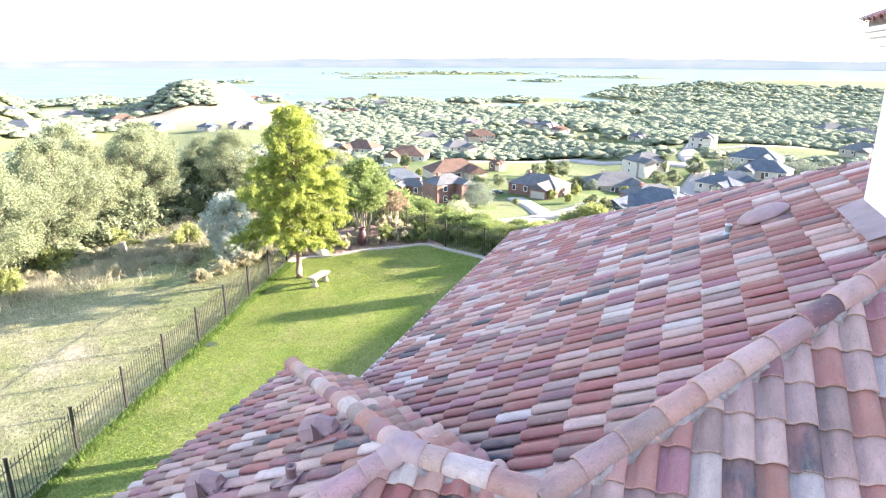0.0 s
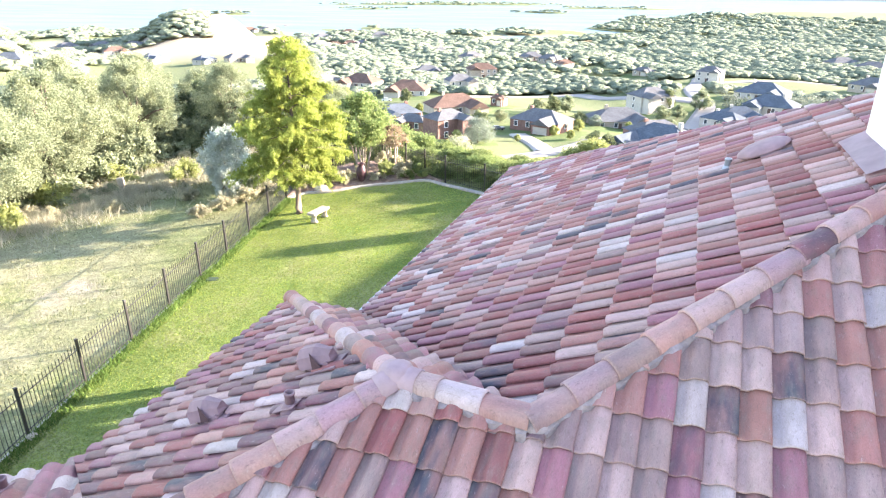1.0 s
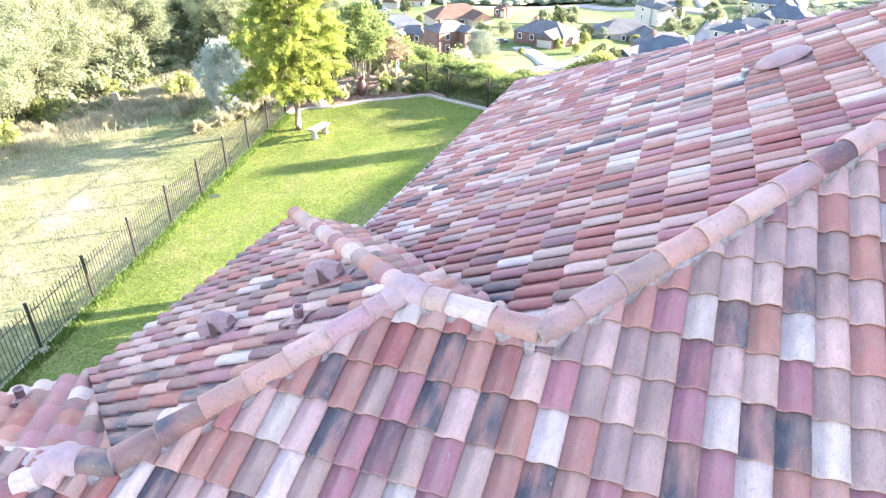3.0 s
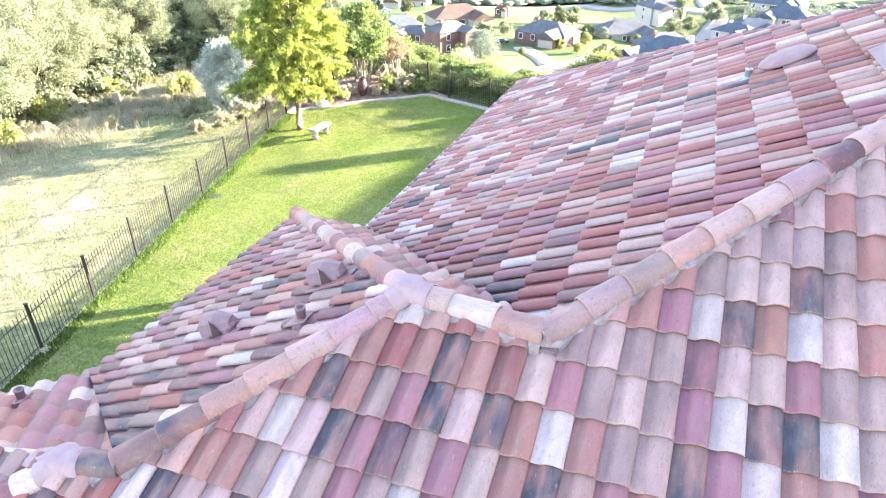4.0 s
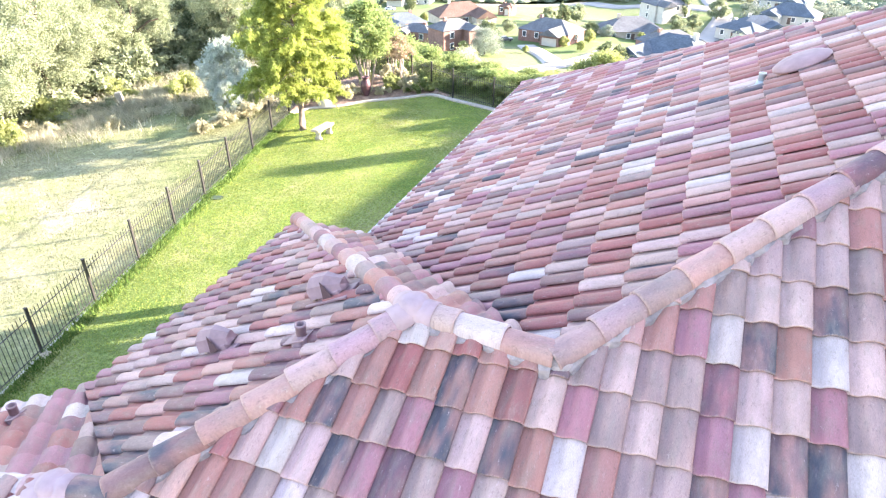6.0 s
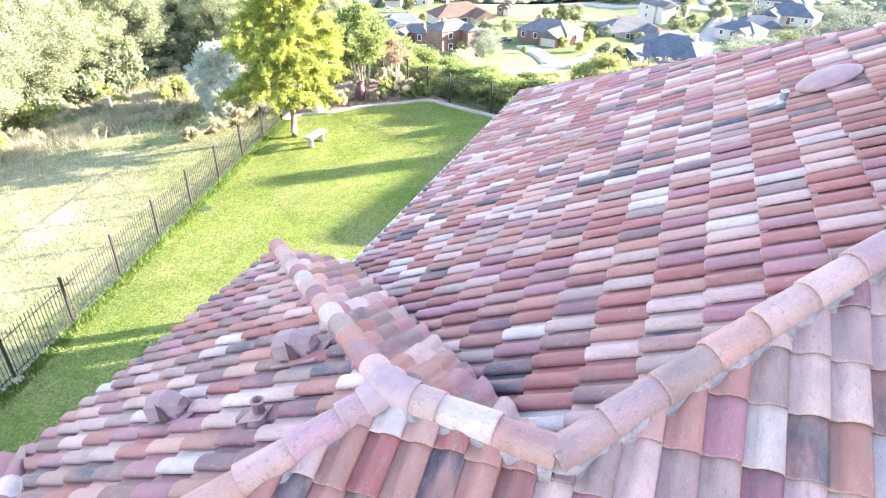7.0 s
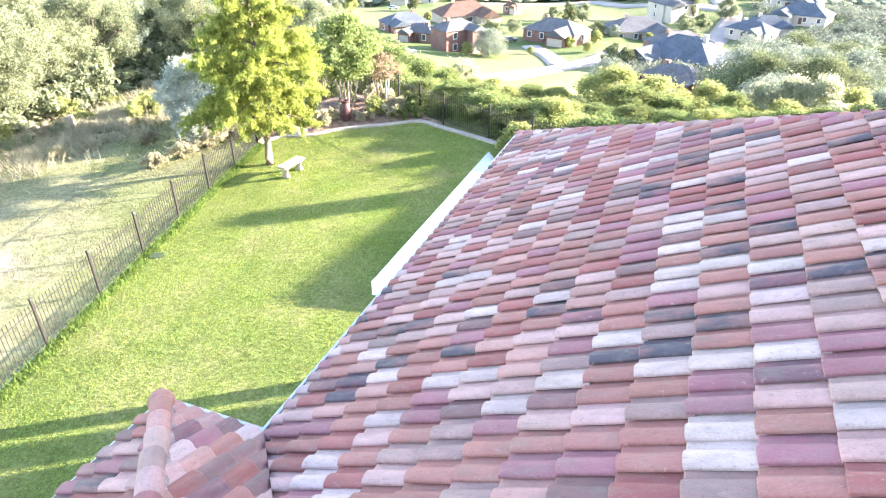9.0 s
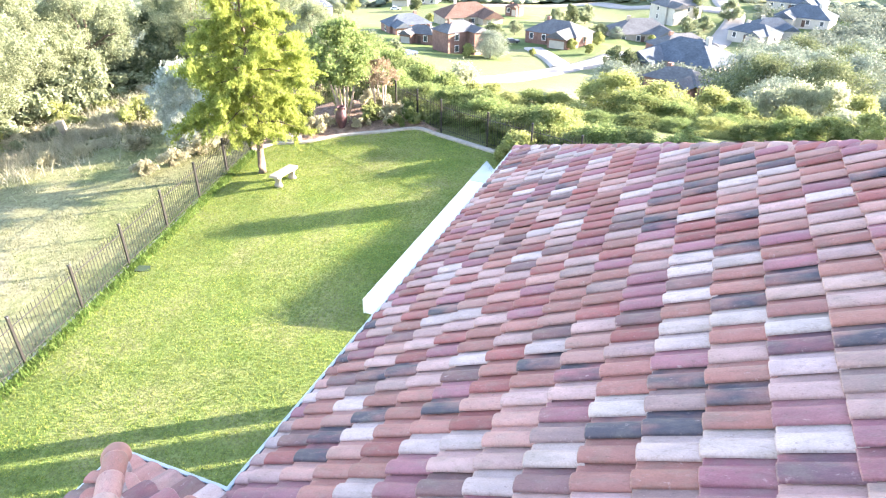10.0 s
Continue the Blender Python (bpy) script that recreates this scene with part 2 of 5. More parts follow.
def lawn_material():
    k = Nodes("mown lawn", 0.95, 0.0, 0.02)
    v = k.coords("World")
    c = k.ramp(k.noise(0.5, v, 5.0, 0.65), [(0.34, (0.128, 0.192, 0.054)), (0.52, (0.180, 0.224, 0.080)), (0.70, (0.242, 0.248, 0.118))])
    c = k.vary(c, k.noise(3.5, v, 4.0, 0.7), 0.16)
    c = k.vary(c, k.noise(11.0, v, 5.0, 0.8), 0.6)
    k.bump(k.noise(40.0, v, 4.0), 1.0, 0.06)
    return k.done(c)


# ---- mesh helpers ----
def mesh_of(name, verts, faces, material, smooth=False):
    me = bpy.data.meshes.new(name)
    me.from_pydata([tuple(v) for v in verts], [], faces)
    me.materials.append(material)
    if smooth:
        me.polygons.foreach_set("use_smooth", [True] * len(me.polygons))
    me.update()
    return me


def from_bm(name, bm, material, smooth=False):
    bmesh.ops.recalc_face_normals(bm, faces=bm.faces)
    me = bpy.data.meshes.new(name)
    bm.to_mesh(me)
    bm.free()
    me.materials.append(material)
    if smooth:
        me.polygons.foreach_set("use_smooth", [True] * len(me.polygons))
    return me


def part(name, data, parent, m=None, label=""):
    """One mesh as a part of a thing, at m in the thing's own space."""
    ob = new(name, data)
    ob.parent = parent
    if m is not None:
        ob.matrix_basis = m
    return tagged(ob, label) if label else ob


def thing(name, label, category, group="", kind="", at=None, data=None):
    ob = new(name, data)
    if at is not None:
        ob.matrix_basis = at
    return tagged(ob, label, category, group, kind)


def box_bm(x0, y0, z0, x1, y1, z1, bevel=0.0, bm=None):
    bm = bm or bmesh.new()
    made = bmesh.ops.create_cube(bm, size=1.0, matrix=Matrix.Translation(((x0 + x1) / 2, (y0 + y1) / 2, (z0 + z1) / 2))
                                 @ Matrix.Diagonal((x1 - x0, y1 - y0, z1 - z0, 1)))
    if bevel:
        edges = {e for v in made["verts"] for e in v.link_edges}
        bmesh.ops.bevel(bm, geom=list(edges), offset=bevel, segments=2, affect="EDGES", profile=0.5)
    return bm


def lathe(profile, n=20, bm=None, m=None):
    """Turns (radius, height) pairs about z."""
    bm = bm or bmesh.new()
    m = m or Matrix.Identity(4)
    rings = [[bm.verts.new(m @ Vector((r * math.cos(2 * math.pi * i / n), r * math.sin(2 * math.pi * i / n), z))) for i in range(n)]
             for r, z in profile]
    for a, b in zip(rings, rings[1:]):
        for i in range(n):
            bm.faces.new((a[i], a[(i + 1) % n], b[(i + 1) % n], b[i]))
    bm.faces.new(rings[-1])
    bm.faces.new(rings[0][::-1])
    return bm


def tube(bm, points, radii, n=8):
    """A tapered tube through points."""
    rings = []
    for i, p in enumerate(points):
        a, b = Vector(points[max(i - 1, 0)]), Vector(points[min(i + 1, len(points) - 1)])
        q = (b - a).to_track_quat("Z", "Y")
        rings.append([bm.verts.new(Vector(p) + q @ Vector((radii[i] * math.cos(2 * math.pi * k / n), radii[i] * math.sin(2 * math.pi * k / n), 0)))
                      for k in range(n)])
    for a, b in zip(rings, rings[1:]):
        for k in range(n):
            bm.faces.new((a[k], a[(k + 1) % n], b[(k + 1) % n], b[k]))
    bm.faces.new(rings[-1])
    bm.faces.new(rings[0][::-1])
    return bm


def cards(name, centres, size, material, rng, up=0.0, long=1.6):
    """Many small leaves: one pointed leaf at each centre."""
    n = len(centres)
    a = rng.normal(size=(n, 3))
    a[:, 2] -= up
    a /= np.linalg.norm(a, axis=1)[:, None]
    b = rng.normal(size=(n, 3))
    b -= (b * a).sum(1)[:, None] * a
    b /= np.linalg.norm(b, axis=1)[:, None]
    s = (np.zeros(n) + size)[:, None] * rng.uniform(0.6, 1.3, n)[:, None]
    a, b = a * s * long * 1.15, b * s * 1.25
    v = np.stack([centres - a, centres + a * 0.75 - b, centres + a * 0.6 + b], 1).reshape(-1, 3)
    return three_cornered(name, v, material)


def three_cornered(name, v, material):
    """A mesh of loose three-cornered faces."""
    n = len(v) // 3
    me = bpy.data.meshes.new(name)
    me.vertices.add(3 * n)
    me.vertices.foreach_set("co", v.ravel().astype(np.float32))
    me.loops.add(3 * n)
    me.loops.foreach_set("vertex_index", np.arange(3 * n, dtype=np.int32))
    me.polygons.add(n)
    me.polygons.foreach_set("loop_start", np.arange(0, 3 * n, 3, dtype=np.int32))
    me.materials.append(material)
    me.update(calc_edges=True)
    return me


# ---- lie of the land ----
def lawn_z(x, y):
    return 0.163 + 0.064 * x + 0.045 * y


DROP_Q = [0, 5, 15, 30, 50, 90, 130, 210, 400, 700, 1000, 1200, 1500, 4900]
DROP_Z = [0, -1.5, -6, -13, -18, -25, -30, -37, -46, -54, -58, -62, -66, -66]


def ground_z(x, y):
    """Height of the ground: a terrace round the house, then a long fall to the lake and hills beyond."""
    x, y = np.asarray(x, float), np.asarray(y, float)
    cx, cy = np.clip(x, -36, 4), np.clip(y, 0, 33)
    z = lawn_z(cx, cy)
    left = np.clip((-x - 17) / 10, 0, 1)
    s = -0.35 * x + 0.94 * y - (33.5 + 15 * left * left * (3 - 2 * left)) - np.clip(-x - 30, 0, 40) * 0.25 + 0.55 * np.clip(x + 9, 0, 14)
    side = np.clip(np.hypot(x + 5, y - 10) - 75, 0, None)
    q = np.maximum(np.clip(s, 0, None), side * 0.9)
    z = z + np.interp(q, DROP_Q, DROP_Z)
    r = np.hypot(x, y)
    ang = np.degrees(np.arctan2(-x, y))
    z = z + np.clip((r - 60) / 200, 0, 1) * (2.5 * np.sin(x * 0.021 + 1) * np.cos(y * 0.017) + 1.2 * np.sin(x * 0.05 + y * 0.043))
    for a0, r0, wa, wr, h in HILLS:
        z = z + h * np.exp(-((ang - a0) / wa) ** 2 - ((r - r0) / wr) ** 2)
    return z


HILLS = [(41.6, 820, 2.9, 85, 36), (37.9, 850, 1.8, 75, 27), (57, 550, 5, 110, 44), (12.2, 985, 1.5, 60, -9), (0, 1500, 7, 260, 13), (-8, 1700, 8, 300, 20), (-16, 2000, 6, 400, 16),
         (27, 2300, 6, 60, 11), (12, 2000, 5, 60, 10), (20, 2900, 12, 150, 14), (38, 1900, 5, 50, 9.5), (6, 2450, 6, 80, 12)]

# ---- ground, lake, lawn ----
def build_ground():
    rings = np.concatenate([np.arange(0, 70, 1.0), np.geomspace(70, 4850, 150)])
    n = 300
    a = np.linspace(0, 2 * math.pi, n, endpoint=False)
    gx, gy = np.outer(rings[1:], np.cos(a)) - 8, np.outer(rings[1:], np.sin(a)) + 14
    v = np.stack([gx, gy, ground_z(gx, gy)], -1).reshape(-1, 3)
    m = len(rings) - 1
    faces = [(i * n + j, (i + 1) * n + j, (i + 1) * n + (j + 1) % n, i * n + (j + 1) % n) for i in range(m - 1) for j in range(n)]
    faces.append(tuple(range(n)))
    thing("ground", "dry meadow grass with bare patches", "ground", kind="structure",
          data=mesh_of("ground", v, faces, ground_material(), True))
    a = np.linspace(0, 2 * math.pi, 96, endpoint=False)
    v = [(-8 + 4850 * math.cos(t), 14 + 4850 * math.sin(t), -60.0) for t in a]
    thing("lake_water", "pale shining lake water", "water", kind="structure", data=mesh_of("lake", v, [tuple(range(96))], water_material()))

    v, f, n = [], [], 240
    for i in range(n + 1):
        t = radians(-60 + 150 * i / n)
        h = 16 + 22 * abs(noise.noise(Vector((i * 0.05, 3.1, 0)))) + 7 * noise.noise(Vector((i * 0.21, 7.7, 0))) + 20 * math.exp(-((i - 118) / 26) ** 2)
        for z in (-62, max(h - 30, -40)):
            v.append((-8 - 4700 * math.sin(t), 14 + 4700 * math.cos(t), z))
    f = [(2 * i, 2 * i + 2, 2 * i + 3, 2 * i + 1) for i in range(n)]
    # haze over the hills, given as a pale blue glow of the surface
    k = Nodes("far hills with haze glow", 1.0, 0.0, 0.0)
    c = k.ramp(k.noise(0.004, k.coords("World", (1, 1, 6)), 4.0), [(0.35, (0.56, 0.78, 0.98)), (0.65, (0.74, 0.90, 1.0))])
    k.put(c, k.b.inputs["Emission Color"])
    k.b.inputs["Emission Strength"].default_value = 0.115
    thing("backdrop", "far hills beyond the lake, haze put in as pale blue glow", "hills", kind="structure", data=mesh_of("hills", v, f, k.done((0.02, 0.02, 0.02))))


FENCE_A, FENCE_B = Vector((-12.57, 4.48)), Vector((-17.38, 26.0))
BED = [(-17.25, 25.95), (-16.75, 26.8), (-15.6, 27.2), (-14.4, 28.2), (-12.8, 28.95), (-11.5, 29.6), (-10.5, 29.2), (-8.0, 28.05), (-4.0, 26.3), (0.0, 24.4), (7.0, 21.2)]


def fence_x(y):
    return FENCE_A.x + (FENCE_B.x - FENCE_A.x) * (y - FENCE_A.y) / (FENCE_B.y - FENCE_A.y)


def build_lawn():
    bx, by = [p[0] for p in BED], [p[1] for p in BED]
    cols, rows, v = 90, 120, []
    for i in range(cols + 1):
        for j in range(rows + 1):
            u, w = i / cols, j / rows
            xt = bx[0] + u * (bx[-1] - bx[0])
            yt = np.interp(xt, bx, by)
            y = -8 + w * (yt + 8)
            x = (fence_x(y) + 0.12) + u * (7.0 - fence_x(y) - 0.12)
            x = x if w < 0.6 else x + (xt - x) * ((w - 0.6) / 0.4) ** 2
            y = min(y, float(np.interp(x, bx, by)))
            v.append((x, y, lawn_z(x, y) + 0.03))
    r = rows + 1
    f = [(i * r + j, (i + 1) * r + j, (i + 1) * r + j + 1, i * r + j + 1) for i in range(cols) for j in range(rows)]
    lawn = thing("lawn", "bright green mown lawn with a few pale patches", "lawn", kind="structure",
                 data=mesh_of("lawn", v, f, lawn_material(), True))
    rng = np.random.default_rng(3)
    n = 230000
    y = rng.uniform(3, 29.3, n)
    x = fence_x(y) + 0.15 + rng.uniform(0, 1, n) ** 1.2 * 13.5
    keep = (y < np.interp(x, bx, by) - 0.1) & ~((x > -5.0) & (y < 18.0)) & ~((x > -6.3) & (y < 9))
    x, y = x[keep], y[keep]
    h = rng.uniform(0.012, 0.040, len(x))
    blades("lawn_grass", x, y, lawn_z(x, y) + 0.028, h, 0.014, BLADE, rng, "short green grass blades of the lawn")
    # uncut grass along the fence
    y = rng.uniform(4.5, 26.0, 9000)
    x = fence_x(y) + 0.06 + rng.uniform(0, 1, 9000) ** 1.6 * 0.42
    blades("fence_grass", x, y, lawn_z(x, y) + 0.025, rng.uniform(0.06, 0.20, 9000), 0.012, FENCE_BLADE, rng, "longer dark green grass along the iron fence")
    # tall dead grass and sticks at the wood's edge
    n = 26000
    y = rng.uniform(18, 36, n)
    x = -27.0 + (y - 25) * 0.25 + rng.normal(0, 1.5, n)
    keep = (np.sin(x * 2.3 + y) * np.sin(y * 1.6 - x * 0.7) + rng.normal(0, 0.45, n) > -0.1) & (x < -19.5)
    x, y = x[keep], y[keep]
    blades("dead_grass", x, y, ground_z(x, y) - 0.02, rng.uniform(0.15, 0.75, len(x)), 0.016, DEAD_BLADE, rng, "tall pale dead grass at the wood's edge")
    n = 120000
    y = rng.uniform(4, 40, n)
    x = fence_x(y) - 0.15 - rng.uniform(0, 1, n) ** 1.3 * 24
    clump = np.sin(x * 1.7 + 2 * np.sin(y * 1.1)) * np.sin(y * 1.9 + np.sin(x)) + rng.normal(0, 0.5, n)
    keep = (clump > -0.1)
    x, y = x[keep], y[keep]
    h = rng.uniform(0.03, 0.11, len(x)) * (1 + 1.6 * (y > 25))
    blades("meadow_grass", x, y, ground_z(x, y) - 0.01, h, 0.013, STRAW, rng, "dry straw-coloured meadow grass")


def blades(name, x, y, z, h, w, material, rng, label):
    n = len(x)
    a = rng.uniform(0, 6.283, n)
    lean = rng.normal(0, 0.5, (n, 2)) * h[:, None]
    b = np.stack([x, y, z], 1)
    d = np.stack([np.cos(a), np.sin(a), np.zeros(n)], 1) * w
    top = b + np.stack([lean[:, 0], lean[:, 1], h], 1)
    v = np.stack([b - d, b + d, top], 1).reshape(-1, 3)
    thing(name, label, "grass", kind="stuff", data=three_cornered(name, v, material))


def kerb(points, w, h, lift):
    """A raised strip with a rounded top along points on the lawn."""
    prof = [(-w / 2, -0.1), (-w / 2, h * 0.8), (-w * 0.3, h), (w * 0.3, h), (w / 2, h * 0.8), (w / 2, -0.1)]
    v, f = [], []
    for i, p in enumerate(points):
        a, b = Vector(points[max(i - 1, 0)]), Vector(points[min(i + 1, len(points) - 1)])
        d = (b - a).normalized()
        for o, z in prof:
            x, y = p[0] + d.y * o, p[1] - d.x * o
            v.append((x, y, lawn_z(x, y) + lift + z))
    k = len(prof)
    for i in range(len(points) - 1):
        for j in range(k - 1):
            f.append((i * k + j, (i + 1) * k + j, (i + 1) * k + j + 1, i * k + j + 1))
    f += [tuple(range(k)), tuple(range(len(v) - 1, len(v) - 1 - k, -1))]
    return mesh_of("kerb", v, f, CONCRETE)


def smooth_line(points, n=8):
    out = []
    for i in range(len(points) - 1):
        p = [Vector(points[min(max(i + o, 0), len(points) - 1)]) for o in (-1, 0, 1, 2)]
        for s in range(n):
            t = s / n
            out.append(tuple(0.5 * (2 * p[1] + (p[2] - p[0]) * t + (2 * p[0] - 5 * p[1] + 4 * p[2] - p[3]) * t * t + (3 * p[1] - p[0] - 3 * p[2] + p[3]) * t ** 3)))
    return out + [points[-1]]


# ---- tiled house ----
EAVE = 4.9
PITCH = 0.5
COURSE, BUMP = 0.408, 0.237
COS = 1 / math.hypot(1, PITCH)


def with_uv(me, across, along):
    """A UV map that runs 0 to 1 across and along a tile."""
    layer = me.uv_layers.new(name="along")
    co = np.array([v.co[:2] for v in me.vertices])
    idx = np.array([q.vertex_index for q in me.loops])
    layer.data.foreach_set("uv", (co[idx] / (across, along)).astype(np.float32).ravel())
    return me


def tile_mesh():
    """One low S-shaped clay tile: a flat pan that swells into a broad barrel with a square outer edge. x across, y up the slope, z out."""
    prof = [(-0.034, 0.004), (0.042, 0.000), (0.062, 0.006), (0.080, 0.024), (0.102, 0.044), (0.134, 0.056), (0.168, 0.057), (0.198, 0.051), (0.220, 0.042), (0.232, 0.029), (0.234, 0.013)]
    v, f = [], []
    k = len(prof)
    for y, lift in ((0.0, 0.030), (0.012, 0.034), (COURSE + 0.05, 0.0)):
        v += [(x, y, z + lift) for x, z in prof]
    v += [(x, 0.004, z + 0.013) for x, z in prof]
    for r in range(2):
        f += [(r * k + j, r * k + j + 1, (r + 1) * k + j + 1, (r + 1) * k + j) for j in range(k - 1)]
    f += [(3 * k + j, 3 * k + j + 1, j + 1, j) for j in range(k - 1)]
    me = mesh_of("tile", v, f, TILE)
    me.polygons.foreach_set("use_smooth", [i < 2 * (k - 1) and i % (k - 1) < k - 2 for i in range(3 * (k - 1))])
    return with_uv(me, BUMP, COURSE)


TILE_MESH = tile_mesh()


class Slope:
    """A roof plane: origin on its eave, u along the eave, w up the slope in plan."""

    def __init__(self, origin, u, w, pitch=PITCH):
        self.o, self.u, self.w, self.pitch = Vector(origin), Vector(u), Vector(w), pitch
        up = (self.w + Vector((0, 0, pitch))).normalized()
        n = self.u.cross(up).normalized()
        if n.z < 0:
            n = -n
        self.frame = Matrix((self.u, up, n)).transposed().to_4x4()
        self.hand = self.u.cross(up).z > 0


def lay_tiles(slope, parent, length, depth, given, near, seed, start=(0.0, 0.01), module=(BUMP, COURSE), trim=0.0, tones=None, mix=CLAY_MIX):
    """Tiles in courses on a slope, the first at start. given: vertical planes (point, normal) in plan, of which the side against the normal is kept.
    tones: the clay tones of some tiles, by course and column."""
    cuts_at = given if callable(given) else (lambda p: given)
    tones = tones or {}
    rnd = random.Random(seed)
    rest = bmesh.new()
    count = 0
    bump, course = module
    rows = int(depth / (course * COS)) + 2
    flip = Matrix.Diagonal((bump / BUMP * (1 if slope.hand else -1), course / COURSE, 1, 1))
    spots = [(r, c) for r in range(rows) for c in range(int(length / bump) + 2)]
    spots.sort(key=lambda q: q not in tones)
    for r, c in spots:
        u, s = start[0] + c * bump, start[1] + r * course
        p = slope.o + slope.u * u + slope.w * (s * COS) + Vector((0, 0, s * COS * slope.pitch))
        mid = p + slope.w * (0.2 * COS) + slope.u * (0.1 if slope.hand else -0.1)
        cuts = cuts_at(p)
        if r == 0 and trim:
            cuts = cuts + [((slope.o.x + slope.w.x * trim, slope.o.y + slope.w.y * trim), (-slope.w.x, -slope.w.y))]
        reach = max((Vector((mid.x, mid.y)) - Vector(q)).dot(Vector(nn)) for q, nn in cuts)
        if reach > 0.30:
            continue
        jig = pose(rnd.uniform(-0.003, 0.003), rnd.uniform(-0.012, 0.012), rnd.uniform(0, 0.005), rnd.uniform(-0.7, 0.5), rnd.uniform(-1.6, 1.6), rnd.uniform(-0.8, 0.8))
        m = Matrix.Translation(p) @ slope.frame @ jig @ flip
        tone = tone_of(tones.get((r, c)) or rnd.choice(mix), rnd)
        cut = reach > -0.30
        close = count < 300 and ((r, c) in tones or near(p))
        me = TILE_MESH
        if cut or not close:
            bm = bmesh.new()
            bm.from_mesh(TILE_MESH)
            bm.transform(m)
            if cut:
                for q, nn in cuts:
                    bmesh.ops.bisect_plane(bm, geom=bm.verts[:] + bm.edges[:] + bm.faces[:], plane_co=(*q, 0), plane_no=(*nn, 0), clear_outer=True)
            if not bm.faces:
                bm.free()
                continue
            if close:
                bm.transform(m.inverted())
            me = bpy.data.meshes.new("tile")
            bm.to_mesh(me)
            bm.free()
            me.materials.append(TILE)
        if close:
            part("tile", me, parent, m).color = tone
            count += 1
        else:
            rest.from_mesh(me)
            bpy.data.meshes.remove(me)
    if rest.faces:
        me = bpy.data.meshes.new("tiles")
        rest.to_mesh(me)
        me.materials.append(TILE_JOINED)
        tagged(part("tiles", me, parent), kind="stuff")
    rest.free()


# tones of the tiles by course, from a first column on
FRONT_TONES = {7: (23, "SSGWGMGW"), 8: (25, "WPBMVGMPSB"), 9: (26, "BSGMBPBSWSGPBMWS"), 10: (27, "SRSBSRPMGPGMWBBWPM"), 11: (34, "GPGGVPPMGP"), 12: (36, "SMWBSWPS"),
               13: (37, "SGPPBG"), 14: (38, "PPGPG"), 15: (39, "PMPS"), 16: (41, "SPPS")}
MAIN_TONES = {9: (18, "SPSSBWSSG"), 10: (18, "SGSWBGBMWWS"), 11: (18, "WMMWSBSPSWBSSWBSR"), 12: (18, "SPVWMPWVWSPBMSMSPPR"), 13: (18, "WPMMPGGBSPPSPSPP")}


def tone_map(rows):
    return {(r, first + i): q for r, (first, line) in rows.items() for i, q in enumerate(line)}


def cap_mesh(length=0.44):
    """A tapered half-round ridge tile: x along, its wide lower end at 0."""
    v, f, n = [], [], 11
    for x, r, d in ((0.0, 0.117, 0.0), (0.03, 0.117, 0.0), (length, 0.106, 0.0), (0.0, 0.102, -0.004)):
        for i in range(n):
            a = math.pi * (-0.06 + 1.12 * i / (n - 1))
            v.append((x, -r * math.cos(a), r * 0.95 * math.sin(a) + d + (0.012 if x < 0.1 else 0)))
    for r in range(2):
        f += [(r * n + j, r * n + j + 1, (r + 1) * n + j + 1, (r + 1) * n + j) for j in range(n - 1)]
    f += [(3 * n + j, 3 * n + j + 1, j + 1, j) for j in range(n - 1)]
    me = mesh_of("ridge_tile", v, f, TILE, True)
    layer = me.uv_layers.new(name="along")
    co = np.array([q.co for q in me.vertices])[np.array([q.vertex_index for q in me.loops])]
    layer.data.foreach_set("uv", np.stack([co[:, 1] / 0.3, co[:, 0] / length], 1).astype(np.float32).ravel())
    return me


CAP_MESH = cap_mesh()


def lay_caps(a, b, parent, seed, tones="", step=0.386, lift=0.07):
    """Ridge tiles from a (low) to b (high), bedded in mortar."""
    rnd = random.Random(seed)
    a, b = Vector(a) + Vector((0, 0, lift)), Vector(b) + Vector((0, 0, lift))
    d = b - a
    turn = d.to_track_quat("X", "Z").to_matrix().to_4x4()
    n = max(1, round(d.length / step))
    v, f = [], []
    k = int(d.length / 0.07) + 1
    for i in range(k + 1):
        w, h = 0.128 + rnd.uniform(-0.016, 0.026), rnd.uniform(-0.045, -0.012)
        for o, z in ((-w, -0.12), (-w * 0.95, h - 0.012), (-w * 0.72, h + 0.012), (w * 0.72, h + 0.012), (w * 0.95, h - 0.012), (w, -0.12)):
            v.append(a + d * (i / k) + turn.to_3x3() @ Vector((0, o, z)))
    for i in range(k):
        f += [(i * 6 + j, (i + 1) * 6 + j, (i + 1) * 6 + j + 1, i * 6 + j + 1) for j in range(5)]
    bed = part("ridge", mesh_of("ridge", v, f, MORTAR), parent, label="ridge of clay tiles bedded in rough mortar")
    for i in range(n):
        p = a + d * (i / n)
        cap = part("ridge_tile", CAP_MESH, bed, Matrix.Translation(p) @ turn @ pose(0, rnd.uniform(-0.006, 0.006), 0, rnd.uniform(-2, 2), rnd.uniform(0.3, 1.0), rnd.uniform(-1.0, 1.0)))
        cap.color = tone_of(tones[i] if i < len(tones) else rnd.choice("PPPSSMGGWDB"), rnd)


